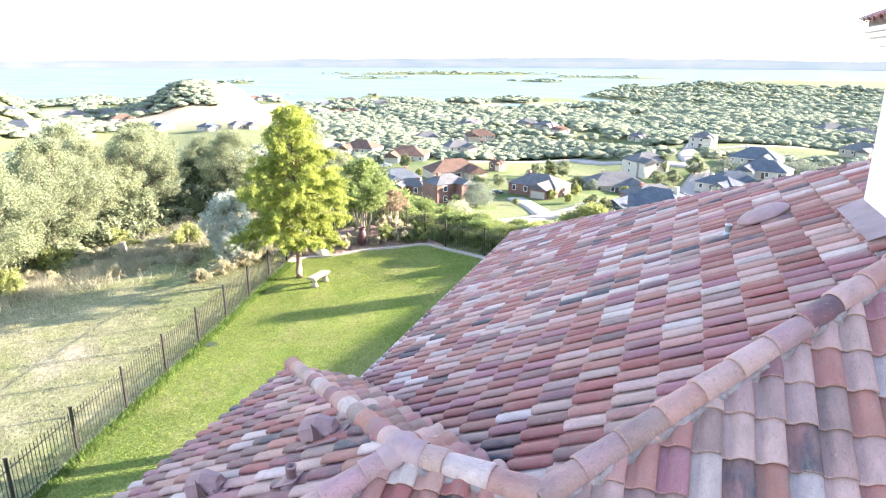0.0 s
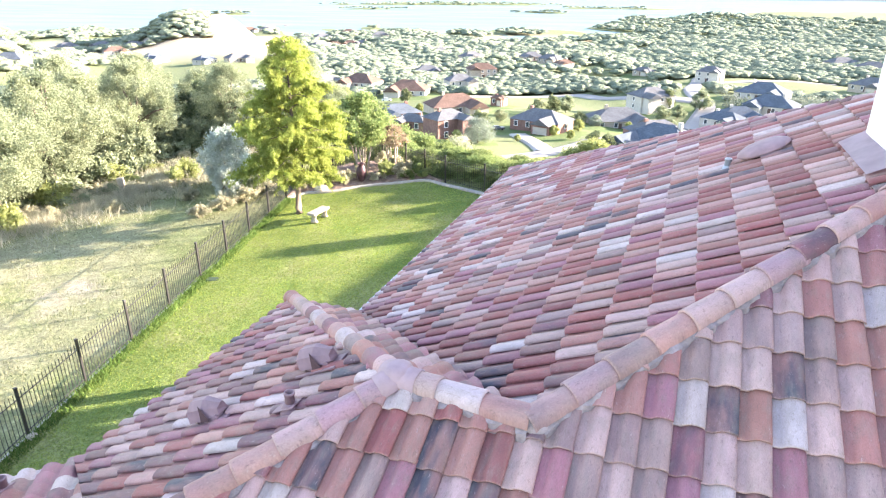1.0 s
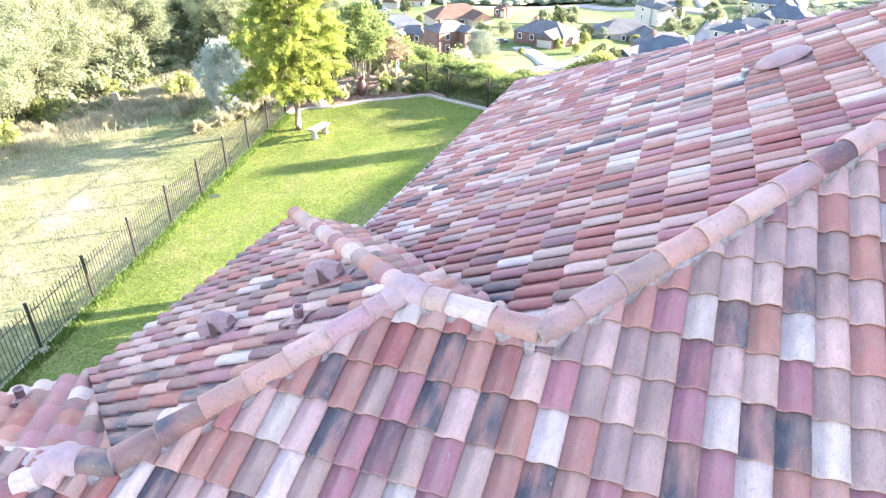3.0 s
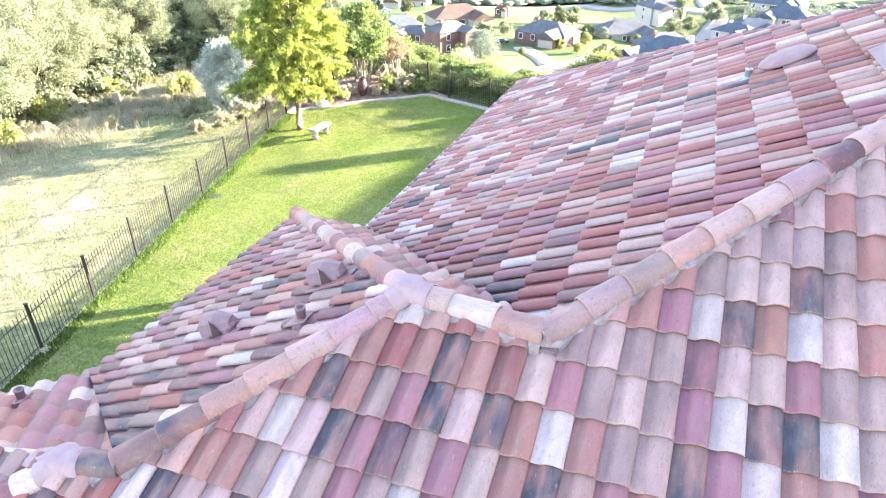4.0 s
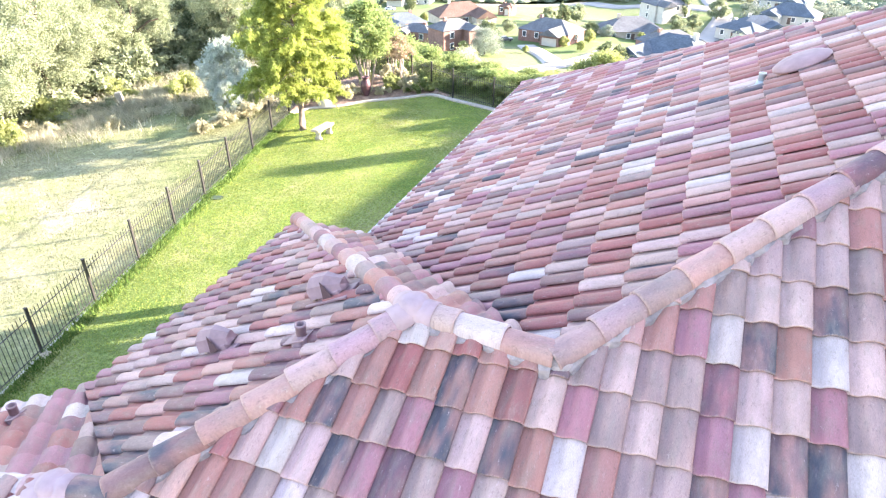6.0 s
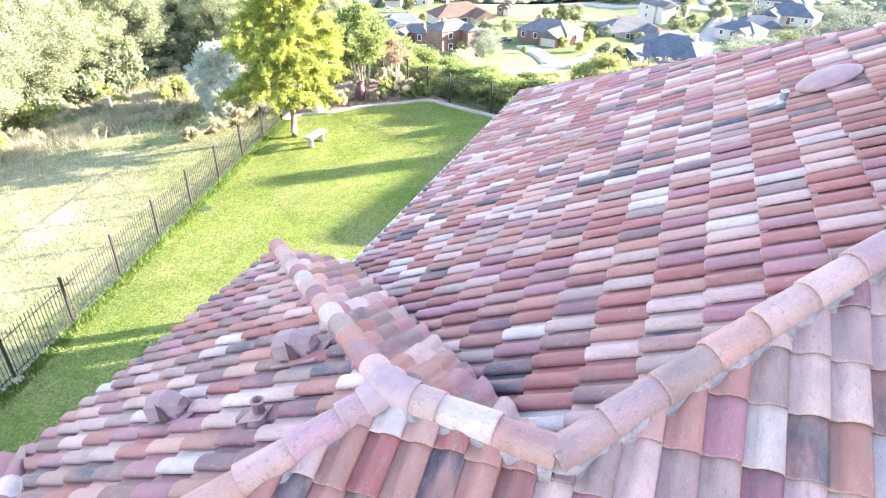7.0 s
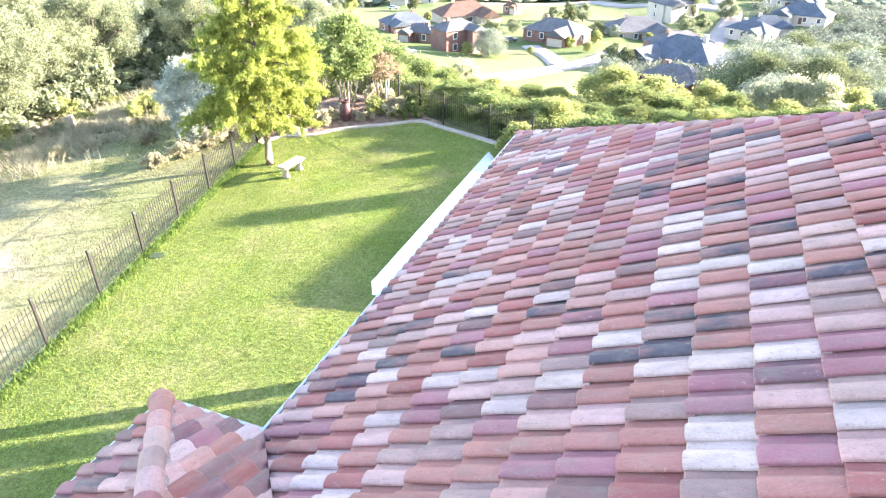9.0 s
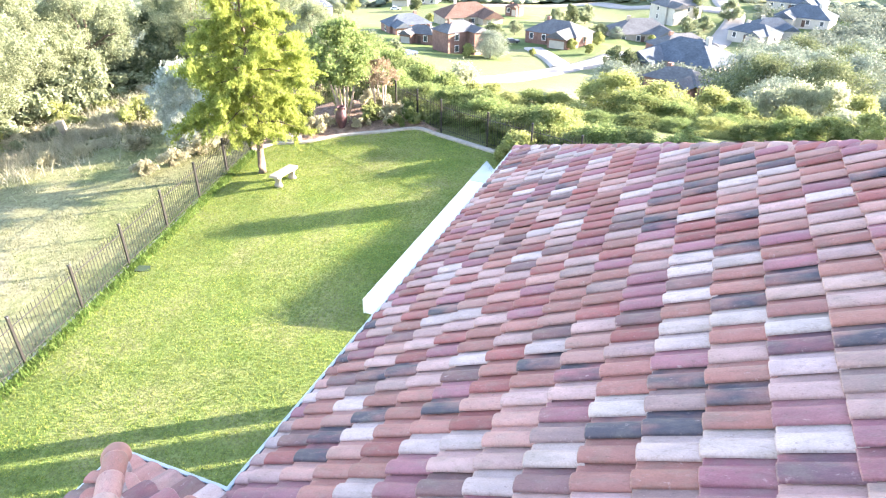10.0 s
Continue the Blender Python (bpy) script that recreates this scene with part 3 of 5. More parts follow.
def hub_mesh(arms, r=0.124):
    """A mitred clay piece where ridges meet: one half-round stub down each ridge, under a flattened crown."""
    v, f, n = [], [], 9
    for a in arms:
        turn = Vector(a).normalized().to_track_quat("X", "Z").to_matrix()
        base = len(v)
        for x, s in ((-0.05, 0.97), (0.10, 1.0), (0.195, 1.0), (0.20, 0.93)):
            for i in range(n):
                t = math.pi * (-0.05 + 1.1 * i / (n - 1))
                v.append(turn @ Vector((x, -r * s * math.cos(t), r * 0.92 * s * math.sin(t))))
        for k in range(3):
            f += [(base + k * n + j, base + k * n + j + 1, base + (k + 1) * n + j + 1, base + (k + 1) * n + j) for j in range(n - 1)]
    base = len(v)
    v.append(Vector((0, 0, r * 1.02)))
    for x, z in ((0.07, 0.99), (0.12, 0.80), (0.135, 0.2)):
        v += [Vector((x * math.cos(0.5236 * i), x * math.sin(0.5236 * i), r * z)) for i in range(12)]
    f += [(base, base + 1 + i, base + 1 + (i + 1) % 12) for i in range(12)]
    for k in range(2):
        o = base + 1 + 12 * k
        f += [(o + i, o + 12 + i, o + 12 + (i + 1) % 12, o + (i + 1) % 12) for i in range(12)]
    return mesh_of("hub", v, f, HUB_CLAY, True)


HUB_CLAY = plain("dusty lilac pink clay", (0.335, 0.235, 0.255), 0.7, scale=9, amount=0.14)
FOOT_CLAY = plain("salmon clay", (0.32, 0.165, 0.135), 0.7, scale=9, amount=0.16)


def foot_mesh():
    """A rounded clay closure at the foot of a hip."""
    bm = bmesh.new()
    bmesh.ops.create_icosphere(bm, subdivisions=3, radius=0.14)
    for q in bm.verts:
        q.co.x *= 1.35
        q.co.z = max(q.co.z, -0.05)
    return from_bm("hip_end", bm, FOOT_CLAY, True)


P1 = Vector((-0.27, 4.22, 6.885))
P2 = Vector((-1.43, 4.36, 6.90))
P3 = Vector((-3.05, 2.62, 6.07))
APEX = Vector((4.9, 9.35, 9.45))
CORNER = Vector((-4.2, 18.45, 4.9))
VALLEY_FOOT = Vector((-4.2, 8.73, 4.9))
HIP_FOOT = Vector((-5.53, 8.73, 4.9))
D_FOOT = Vector((-5.5, 4.3, 4.9))
FAR_X, NEAR_Y = 15.0, 0.25


def deck(name, points, parent):
    """A slab under the tiles."""
    bm = bmesh.new()
    vs = [bm.verts.new(Vector(p) - Vector((0, 0, 0.02))) for p in points]
    fc = bm.faces.new(vs)
    ex = bmesh.ops.extrude_face_region(bm, geom=[fc])
    for q in ex["geom"]:
        if isinstance(q, bmesh.types.BMVert):
            q.co.z -= 0.12
    return part(name, from_bm(name, bm, UNDERLAY), parent)


def line_cut(a, b, keep):
    """The vertical plane through a and b, as a cut that keeps the side of the point keep."""
    d = Vector((b[0] - a[0], b[1] - a[1])).normalized()
    n = Vector((d.y, -d.x))
    if (Vector((keep[0], keep[1])) - Vector((a[0], a[1]))).dot(n) > 0:
        n = -n
    return ((a[0], a[1]), (n.x, n.y))


def build_house():
    house = thing("house", "white stucco house with a blended clay tile roof", "house")
    # walls, set back under the eaves
    for name, x0, y0, x1, y1 in (("wall", -3.7, 8.0, -3.45, 14.4), ("wall", -5.03, 3.6, -4.78, 8.2), ("wall", -4.78, 7.95, -3.7, 8.2), ("wall", -7.2, 3.35, -5.03, 3.6),
                                 ("wall", -3.45, 14.15, 14.5, 14.4), ("wall", 14.25, 0.75, 14.5, 14.15), ("wall", -7.2, 0.75, 14.25, 1.0), ("wall", -7.2, 1.0, -6.95, 3.35)):
        bm = box_bm(x0, y0, -0.6, x1, y1, EAVE - 0.2)
        part(name, from_bm("wall", bm, STUCCO), house, label="white stucco wall")
    # posts of the covered porch at the corner
    for x, y, w in ((-3.85, 15.68, 0.15), (1.45, 17.9, 0.27)):
        part("porch_post", from_bm("porch_post", box_bm(x - w, y - w, -0.6, x + w, y + w, EAVE - 0.2, 0.02), STUCCO), house, label="white stucco porch post")
    r = Vector((FAR_X, 9.35, 9.45))
    d_end = Vector((-6.6, 2.1, 5.25))
    slope_main = deck("roof_slope", [VALLEY_FOOT, CORNER, APEX, P1], house)
    slope_front = deck("roof_slope", [(-7.6, NEAR_Y, EAVE), (FAR_X, NEAR_Y, EAVE), r, APEX, P1, P2, P3, d_end], house)
    slope_wing = deck("roof_slope", [D_FOOT, HIP_FOOT, P2, P3], house)
    slope_wing_back = deck("roof_slope", [HIP_FOOT, VALLEY_FOOT, P1, P2], house)
    slope_low = deck("roof_slope", [(-7.6, 2.2, EAVE), D_FOOT, P3, d_end], house)
    slope_back = deck("roof_slope", [CORNER, (FAR_X, 18.45, EAVE), r, APEX], house)
    main = Slope((-4.2, 4.0, EAVE), (0, 1, 0), (1, 0, 0))
    lay_tiles(main, slope_main, 14.6, 9.2, [line_cut(P1, APEX, (0, 9)), line_cut(CORNER, APEX, (0, 9)), line_cut(P1, VALLEY_FOOT, (0, 9)), ((0, 18.45), (0, 1))],
              lambda p: -1.6 < p.x < 1.6 and p.y < 9.6, 1, (0.003, -0.096), trim=0.08, tones=tone_map(MAIN_TONES))
    front = Slope((-7.65, NEAR_Y, EAVE), (1, 0, 0), (0, 1, 0))
    hip, near_hip, top_edge, low_edge = line_cut(P1, APEX, (3, 2)), line_cut(P2, P3, (3, 2)), ((0, 4.3), (0, 1)), line_cut(P3, d_end, (-4, 0))
    lay_tiles(front, slope_front, 16.0, 9.2, lambda p: [low_edge] if p.x < P3.x else [near_hip, top_edge] if p.x < P1.x else [hip],
              lambda p: -3.3 < p.x < 2.6 and p.y > 1.6, 2, (0.14, 0.02), (0.2165, 0.39), tones=tone_map(FRONT_TONES))
    wing = Slope((-5.53, 3.0, EAVE), (0, 1, 0), (1, 0, 0))
    lay_tiles(wing, slope_wing, 5.7, 4.4, [line_cut(P2, HIP_FOOT, (-4, 5)), line_cut(P2, P3, (-4, 5)), line_cut(P3, D_FOOT, (-4, 5))], lambda p: True, 3, trim=0.08, mix=WING_MIX)
    wing_back = Slope((-5.53, 8.73, EAVE), (1, 0, 0), (0, -1, 0), 0.455)
    lay_tiles(wing_back, slope_wing_back, 5.6, 4.4, [line_cut(P2, HIP_FOOT, (-3, 7)), line_cut(P1, VALLEY_FOOT, (-3, 7)), line_cut(P1, P2, (-1, 7))], lambda p: True, 4, trim=0.08, mix=WING_MIX)
    q = math.sqrt(0.5)
    low = Slope((-8.4, 1.4, EAVE), (q, q, 0), (q, -q, 0), 0.42)
    lay_tiles(low, slope_low, 6.2, 3.4, [line_cut(P3, D_FOOT, (-6, 4)), line_cut(P3, d_end, (-6, 4)), line_cut((-8.4, 1.4), (-5.5, 4.3), (-5, 3))], lambda p: True, 5)
    back = Slope((-4.2, 18.45, EAVE), (1, 0, 0), (0, -1, 0))
    lay_tiles(back, slope_back, 9.0, 9.2, [line_cut(CORNER, APEX, (3, 16)), ((4.9, 0), (1, 0))], lambda p: False, 6)
    lay_caps(P1 + Vector((-0.03, -0.03, -0.012)), APEX, house, 11, "GLGKPPLVPKP")
    lay_caps(P1, P2, house, 12, "KWP")
    lay_caps(HIP_FOOT + Vector((0.26, -0.26, 0.125)), P2, house, 13, "SKPGPVWPVKWG")
    lay_caps(P3, P2, house, 14, "DBKKPLL")
    lay_caps(d_end, P3, house, 15, "PWPWPPWWLB")
    p4 = P3.lerp(d_end, 0.13)
    lay_caps((-5.3, 0.9, 5.2), p4, house, 18)
    lay_caps(CORNER + Vector((0.1, -0.1, 0.05)), APEX, house, 16, lift=-0.04)
    lay_caps(APEX, r, house, 17)
    for p, ends in ((P2, (P1, P3, HIP_FOOT)), (p4, (P3, d_end, Vector((-5.3, 0.9, 5.2))))):
        part("hub", hub_mesh([e - p for e in ends]), house, Matrix.Translation(p + Vector((0, 0, 0.083))), "dusty pink clay piece where ridges meet")
    bm = bmesh.new()
    bmesh.ops.create_icosphere(bm, subdivisions=3, radius=0.115)
    for q in bm.verts:
        q.co *= 1 + 0.18 * noise.noise(q.co * 11)
        q.co.z *= 0.8
    part("mortar_joint", from_bm("mortar_joint", bm, MORTAR, True), house, Matrix.Translation(P1 + Vector((0.03, 0.0, 0.055))), "rough grey pink mortar joint between ridges")
    down = (HIP_FOOT - P2).normalized().to_track_quat("X", "Z").to_matrix().to_4x4()
    part("hip_end", foot_mesh(), house, Matrix.Translation(HIP_FOOT + Vector((0.2, -0.2, 0.165))) @ down, "rounded salmon clay hip end")
    # drip edges along the eaves
    for i, (a, b) in enumerate(((VALLEY_FOOT, CORNER), (HIP_FOOT, VALLEY_FOOT), (D_FOOT, HIP_FOOT), (Vector((-7.6, 2.2, EAVE)), D_FOOT))):
        d = (b - a)
        turn = Matrix.Translation(a - Vector((0, 0, 0.03 + 0.005 * i))) @ d.to_track_quat("X", "Z").to_matrix().to_4x4()
        part("drip_edge", from_bm("drip_edge", box_bm(-0.03, -0.02, -0.16, d.length + 0.03, 0.022, 0.035, 0.006), DRIP), house, turn, "pale coated metal drip edge")
    # unseen block beyond the ridge, added to keep the sun off the roof slopes
    part("wall", from_bm("wall", box_bm(7.6, 1.2, 5.0, 14.2, 16.0, 11.1), STUCCO), house, label="unseen white block added to shade the roof slopes")
    bm = bmesh.new()
    vs = [bm.verts.new(p) for p in ((7.1, 0.7, 11.1), (14.7, 0.7, 11.1), (14.7, 16.5, 11.1), (7.1, 16.5, 11.1), (10.9, 4.5, 12.7), (10.9, 12.7, 12.7))]
    for q in ((0, 1, 4), (1, 2, 5, 4), (2, 3, 5), (3, 0, 4, 5), (3, 2, 1, 0)):
        bm.faces.new([vs[i] for i in q])
    part("upper_roof", from_bm("upper_roof", bm, TILE), house, label="unseen roof of the added shading block")
    # chimney
    ch = part("chimney", from_bm("chimney", box_bm(2.50, 7.62, 7.0, 3.9, 9.02, 10.16, 0.02), STUCCO), house, label="white stucco chimney")
    part("chimney_cornice", from_bm("cornice", box_bm(2.30, 7.42, 10.12, 4.10, 9.22, 10.22, 0.012, box_bm(2.26, 7.38, 10.22, 4.14, 9.26, 10.28, 0.012, box_bm(2.23, 7.35, 10.28, 4.17, 9.29, 10.34, 0.015))), WHITE), ch, label="white stepped cornice")
    bm = bmesh.new()
    base = [bm.verts.new(p) for p in ((2.27, 7.36, 10.37), (4.16, 7.36, 10.37), (4.16, 9.28, 10.37), (2.27, 9.28, 10.37))]
    top = bm.verts.new((3.2, 8.32, 10.84))
    bm.faces.new(base[::-1])
    for i in range(4):
        bm.faces.new((base[i], base[(i + 1) % 4], top))
    part("chimney_roof", from_bm("chimney_roof", bm, MORTAR), ch)
    part("eave_mortar", from_bm("eave_mortar", box_bm(2.275, 7.37, 10.34, 4.155, 9.27, 10.45, 0.01), MORTAR), ch)
    sl = Slope((2.20, 7.3, 10.36), (0, 1, 0), (1, 0, 0))
    lay_tiles(sl, ch, 2.05, 1.0, [((0, 9.34), (0, 1)), line_cut((2.26, 7.3), (3.2, 8.32), (2.3, 8.3)), line_cut((2.26, 9.34), (3.2, 8.32), (2.3, 8.3))], lambda p: True, 8)
    bm = bmesh.new()
    zA = lambda x: EAVE + PITCH * (x + 4.2)
    vs = [bm.verts.new(p) for p in ((2.26, 7.55, zA(2.26) + 0.115), (2.52, 7.5, zA(2.52) + 0.15), (2.52, 9.1, zA(2.52) + 0.15), (2.26, 9.1, zA(2.26) + 0.115),
                                    (2.525, 7.5, zA(2.52) + 0.27), (2.525, 9.1, zA(2.52) + 0.27))]
    bm.faces.new(vs[:4])
    bm.faces.new((vs[1], vs[4], vs[5], vs[2]))
    bmesh.ops.solidify(bm, geom=bm.faces[:], thickness=0.012)
    part("chimney_flashing", from_bm("flashing", bm, FLASHING), ch, label="pale lilac pink metal flashing")
    return house


def slope_turn(x, y, base, toward):
    """A pose lying on a slope that rises towards the unit vector: x up the slope."""
    up = (Vector(toward) + Vector((0, 0, PITCH))).normalized()
    n = Vector((-toward[0] * PITCH, -toward[1] * PITCH, 1)).normalized()
    side = n.cross(up)
    return Matrix.Translation((x, y, base)) @ Matrix((up, side, n)).transposed().to_4x4()


# shade in the hood's opening, put in as a darker red sheet
VENT_SHADE = plain("dark red for the shaded vent mouth", (0.08, 0.043, 0.046), 0.8)


def build_roof_fittings():
    zA = lambda x: EAVE + PITCH * (x + 4.2)
    zC = lambda x: EAVE + PITCH * (x + 5.53)
    # hooded vents on the wing
    for x, y in ((-3.55, 4.45), (-2.62, 5.05)):
        v = thing("roof_vent", "dusty pink metal hooded roof vent on clay tiles", "roof vent", "roof vents", at=slope_turn(x, y, zC(x) + 0.07, (1, 0, 0)) @ Matrix.Diagonal((0.68, 0.68, 0.8, 1)))
        bm = bmesh.new()
        ends = []
        for x0, s in ((-0.24, 1.0), (-0.20, 1.05), (0.05, 1.0), (0.30, 0.55)):
            ends.append([bm.verts.new((x0 + (0.05 if 1 < i < 4 else 0), 0.19 * s * math.cos(math.pi * (1 - i / 5)), 0.04 + 0.24 * s * math.sin(math.pi * i / 5))) for i in range(6)])
        for p, q in zip(ends, ends[1:]):
            for i in range(5):
                bm.faces.new((p[i], p[i + 1], q[i + 1], q[i]))
        bm.faces.new(ends[-1])
        bm.faces.new(ends[0][::-1])
        part("hood", from_bm("hood", bm, PINKMETAL), v)
        part("opening", mesh_of("opening", [(0.0, -0.205, 0.02), (0.17, -0.20, 0.02), (0.06, -0.165, 0.24)], [(0, 1, 2)], VENT_SHADE), v, label="dark triangle for the shade in the hood's opening")
        part("neck", from_bm("neck", box_bm(-0.14, -0.15, -0.02, 0.26, 0.15, 0.06, 0.01), PINKMETAL), v)
        part("flashing", from_bm("flashing", box_bm(-0.34, -0.24, -0.03, 0.42, 0.24, 0.0, 0.008), PINKMETAL), v)
    zD = lambda x, y: EAVE + 0.42 * ((x + 8.4) - (y - 1.4)) * math.sqrt(0.5)
    for x, y, m, base, label in ((-2.42, 4.22, PINKMETAL, zC(-2.42), "short dusty pink vent pipe with flashing"), (-5.46, 3.5, PINKMETAL, zD(-5.46, 3.5), "short dusty pink vent pipe on the low wing"), (1.15, 9.97, LEAD, zA(1.15) - 0.06, "short shiny lead vent pipe")):
        v = thing("vent_pipe", label, "vent pipe", at=Matrix.Translation((x, y, base)))
        part("pipe", from_bm("pipe", lathe([(0.045, -0.1), (0.045, 0.2), (0.05, 0.205), (0.05, 0.225), (0.036, 0.225), (0.036, 0.1)], 16), m, True), v)
        part("boot", from_bm("boot", lathe([(0.11, -0.04), (0.09, 0.06), (0.055, 0.11), (0.047, 0.12)], 16), m, True), v)
        part("flashing", from_bm("flashing", box_bm(-0.12, -0.085, 0.075, 0.12, 0.085, 0.088, 0.004), m), v, slope_turn(0, 0, 0, (1, 0, 0)))
    # round low vent
    v = thing("turtle_vent", "round low dusty pink roof vent on clay tiles", "roof vent", at=slope_turn(1.61, 10.1, zA(1.61) + 0.03, (1, 0, 0)))
    part("dome", from_bm("dome", lathe([(0.34, 0.045), (0.355, 0.06), (0.35, 0.085), (0.28, 0.125), (0.16, 0.15), (0.02, 0.155)], 32), PINKMETAL, True), v)
    part("collar", from_bm("collar", lathe([(0.26, -0.05), (0.24, 0.045)], 24), DARK, True), v)
    part("flashing", from_bm("flashing", box_bm(-0.30, -0.28, -0.02, 0.36, 0.28, 0.004, 0.002), PINKMETAL), v)


build_ground()
build_lawn()
build_house()
build_roof_fittings()

# ---- yard ----
FAR_FENCE = [(-17.38, 26.0), (-18.4, 29.2), (-16.6, 32.6), (-13.4, 31.7), (-10.3, 29.5), (-7.9, 28.3), (-4.0, 26.6), (0.0, 24.75), (7.0, 21.5)]


def build_edging():
    edge = thing("lawn_kerb", "pale concrete edging along the planting bed", "edging", kind="structure")
    part("kerb", kerb(smooth_line(BED[:7]), 0.20, 0.10, 0.02), edge)
    part("kerb", kerb(BED[6:], 0.24, 0.10, 0.02), edge)
    strip = [(fence_x(y), y) for y in np.arange(4.6, 26.7, 1.0)]
    part("kerb", kerb(strip, 0.085, 0.02, 0.02), edge)
    v, f = [], []
    fx = smooth_line(FAR_FENCE[:5], 10)
    bx = smooth_line(BED[:7], 8)
    n = 40
    for i in range(n + 1):
        a, b = Vector(bx[round(i / n * (len(bx) - 1))]), Vector(fx[round(i / n * (len(fx) - 1))])
        for j in range(9):
            p = a.lerp(b, j / 8)
            z = lawn_z(p.x, p.y) + 0.05 + 0.12 * math.sin(math.pi * j / 8) + 0.04 * noise.noise(Vector((p.x * 2, p.y * 2, 0)))
            v.append((p.x, p.y, z))
    f = [(i * 9 + j, (i + 1) * 9 + j, (i + 1) * 9 + j + 1, i * 9 + j + 1) for i in range(n) for j in range(8)]
    thing("planting_bed", "mulched planting bed behind the concrete edging", "planting bed", kind="structure", data=mesh_of("bed", v, f, MULCH, True))


POST_MESH = from_bm("post", box_bm(-0.032, -0.032, -0.1, 0.032, 0.032, 1.38, 0.005, box_bm(-0.041, -0.041, 1.38, 0.041, 0.041, 1.415, 0.010)), IRON)


def picket_mesh():
    bm = box_bm(-0.006, -0.006, 0.06, 0.006, 0.006, 1.25)
    bmesh.ops.create_cone(bm, cap_ends=True, segments=4, radius1=0.013, radius2=0.0, depth=0.07, matrix=Matrix.Translation((0, 0, 1.285)))
    return from_bm("picket", bm, IRON)


PICKET_MESH = picket_mesh()


def build_fence(points, label):
    fence = thing("iron_fence", label, "fence", "iron fences")
    for a, b in zip(points, points[1:]):
        a, b = Vector(a), Vector(b)
        n = max(1, round((b - a).length / 2.2))
        for i in range(n):
            p, q = a.lerp(b, i / n), a.lerp(b, (i + 1) / n)
            zp, zq = lawn_z(*p), lawn_z(*q)
            d = Vector((q.x - p.x, q.y - p.y, zq - zp))
            part("post", POST_MESH, fence, Matrix.Translation((p.x, p.y, zp)))
            for h in (0.16, 1.10):
                bm = box_bm(0, -0.011, h - 0.010, d.length, 0.011, h + 0.010, 0.003)
                part("rail", from_bm("rail", bm, IRON), fence, Matrix.Translation((p.x, p.y, zp)) @ d.to_track_quat("X", "Z").to_matrix().to_4x4())
            k = round(d.length / 0.122)
            for j in range(1, k):
                s = p.lerp(q, j / k)
                part("picket", PICKET_MESH, fence, Matrix.Translation((s.x, s.y, zp + (zq - zp) * j / k)))
    part("post", POST_MESH, fence, Matrix.Translation((points[-1][0], points[-1][1], lawn_z(*points[-1]))))


def build_bench():
    x, y = -14.05, 23.6
    b = thing("garden_bench", "pale cast concrete garden bench on the lawn", "bench", at=pose(x, y, lawn_z(x, y) + 0.03, 0, 0, 86))
    bm = box_bm(-0.60, -0.20, 0.36, 0.60, 0.20, 0.47, 0.03)
    for q in bm.verts:
        q.co.y += 0.16 * q.co.x * q.co.x
    part("seat", from_bm("seat", bm, STONE), b)
    for s in (-0.40, 0.40):
        prof = [(0.13, 0), (0.14, 0.06), (0.10, 0.11), (0.085, 0.2), (0.11, 0.31), (0.15, 0.37)]
        part("leg", from_bm("leg", lathe(prof, 12, m=Matrix.Diagonal((0.8, 1.3, 1, 1))), STONE, True), b, Matrix.Translation((s, 0.025, 0)))


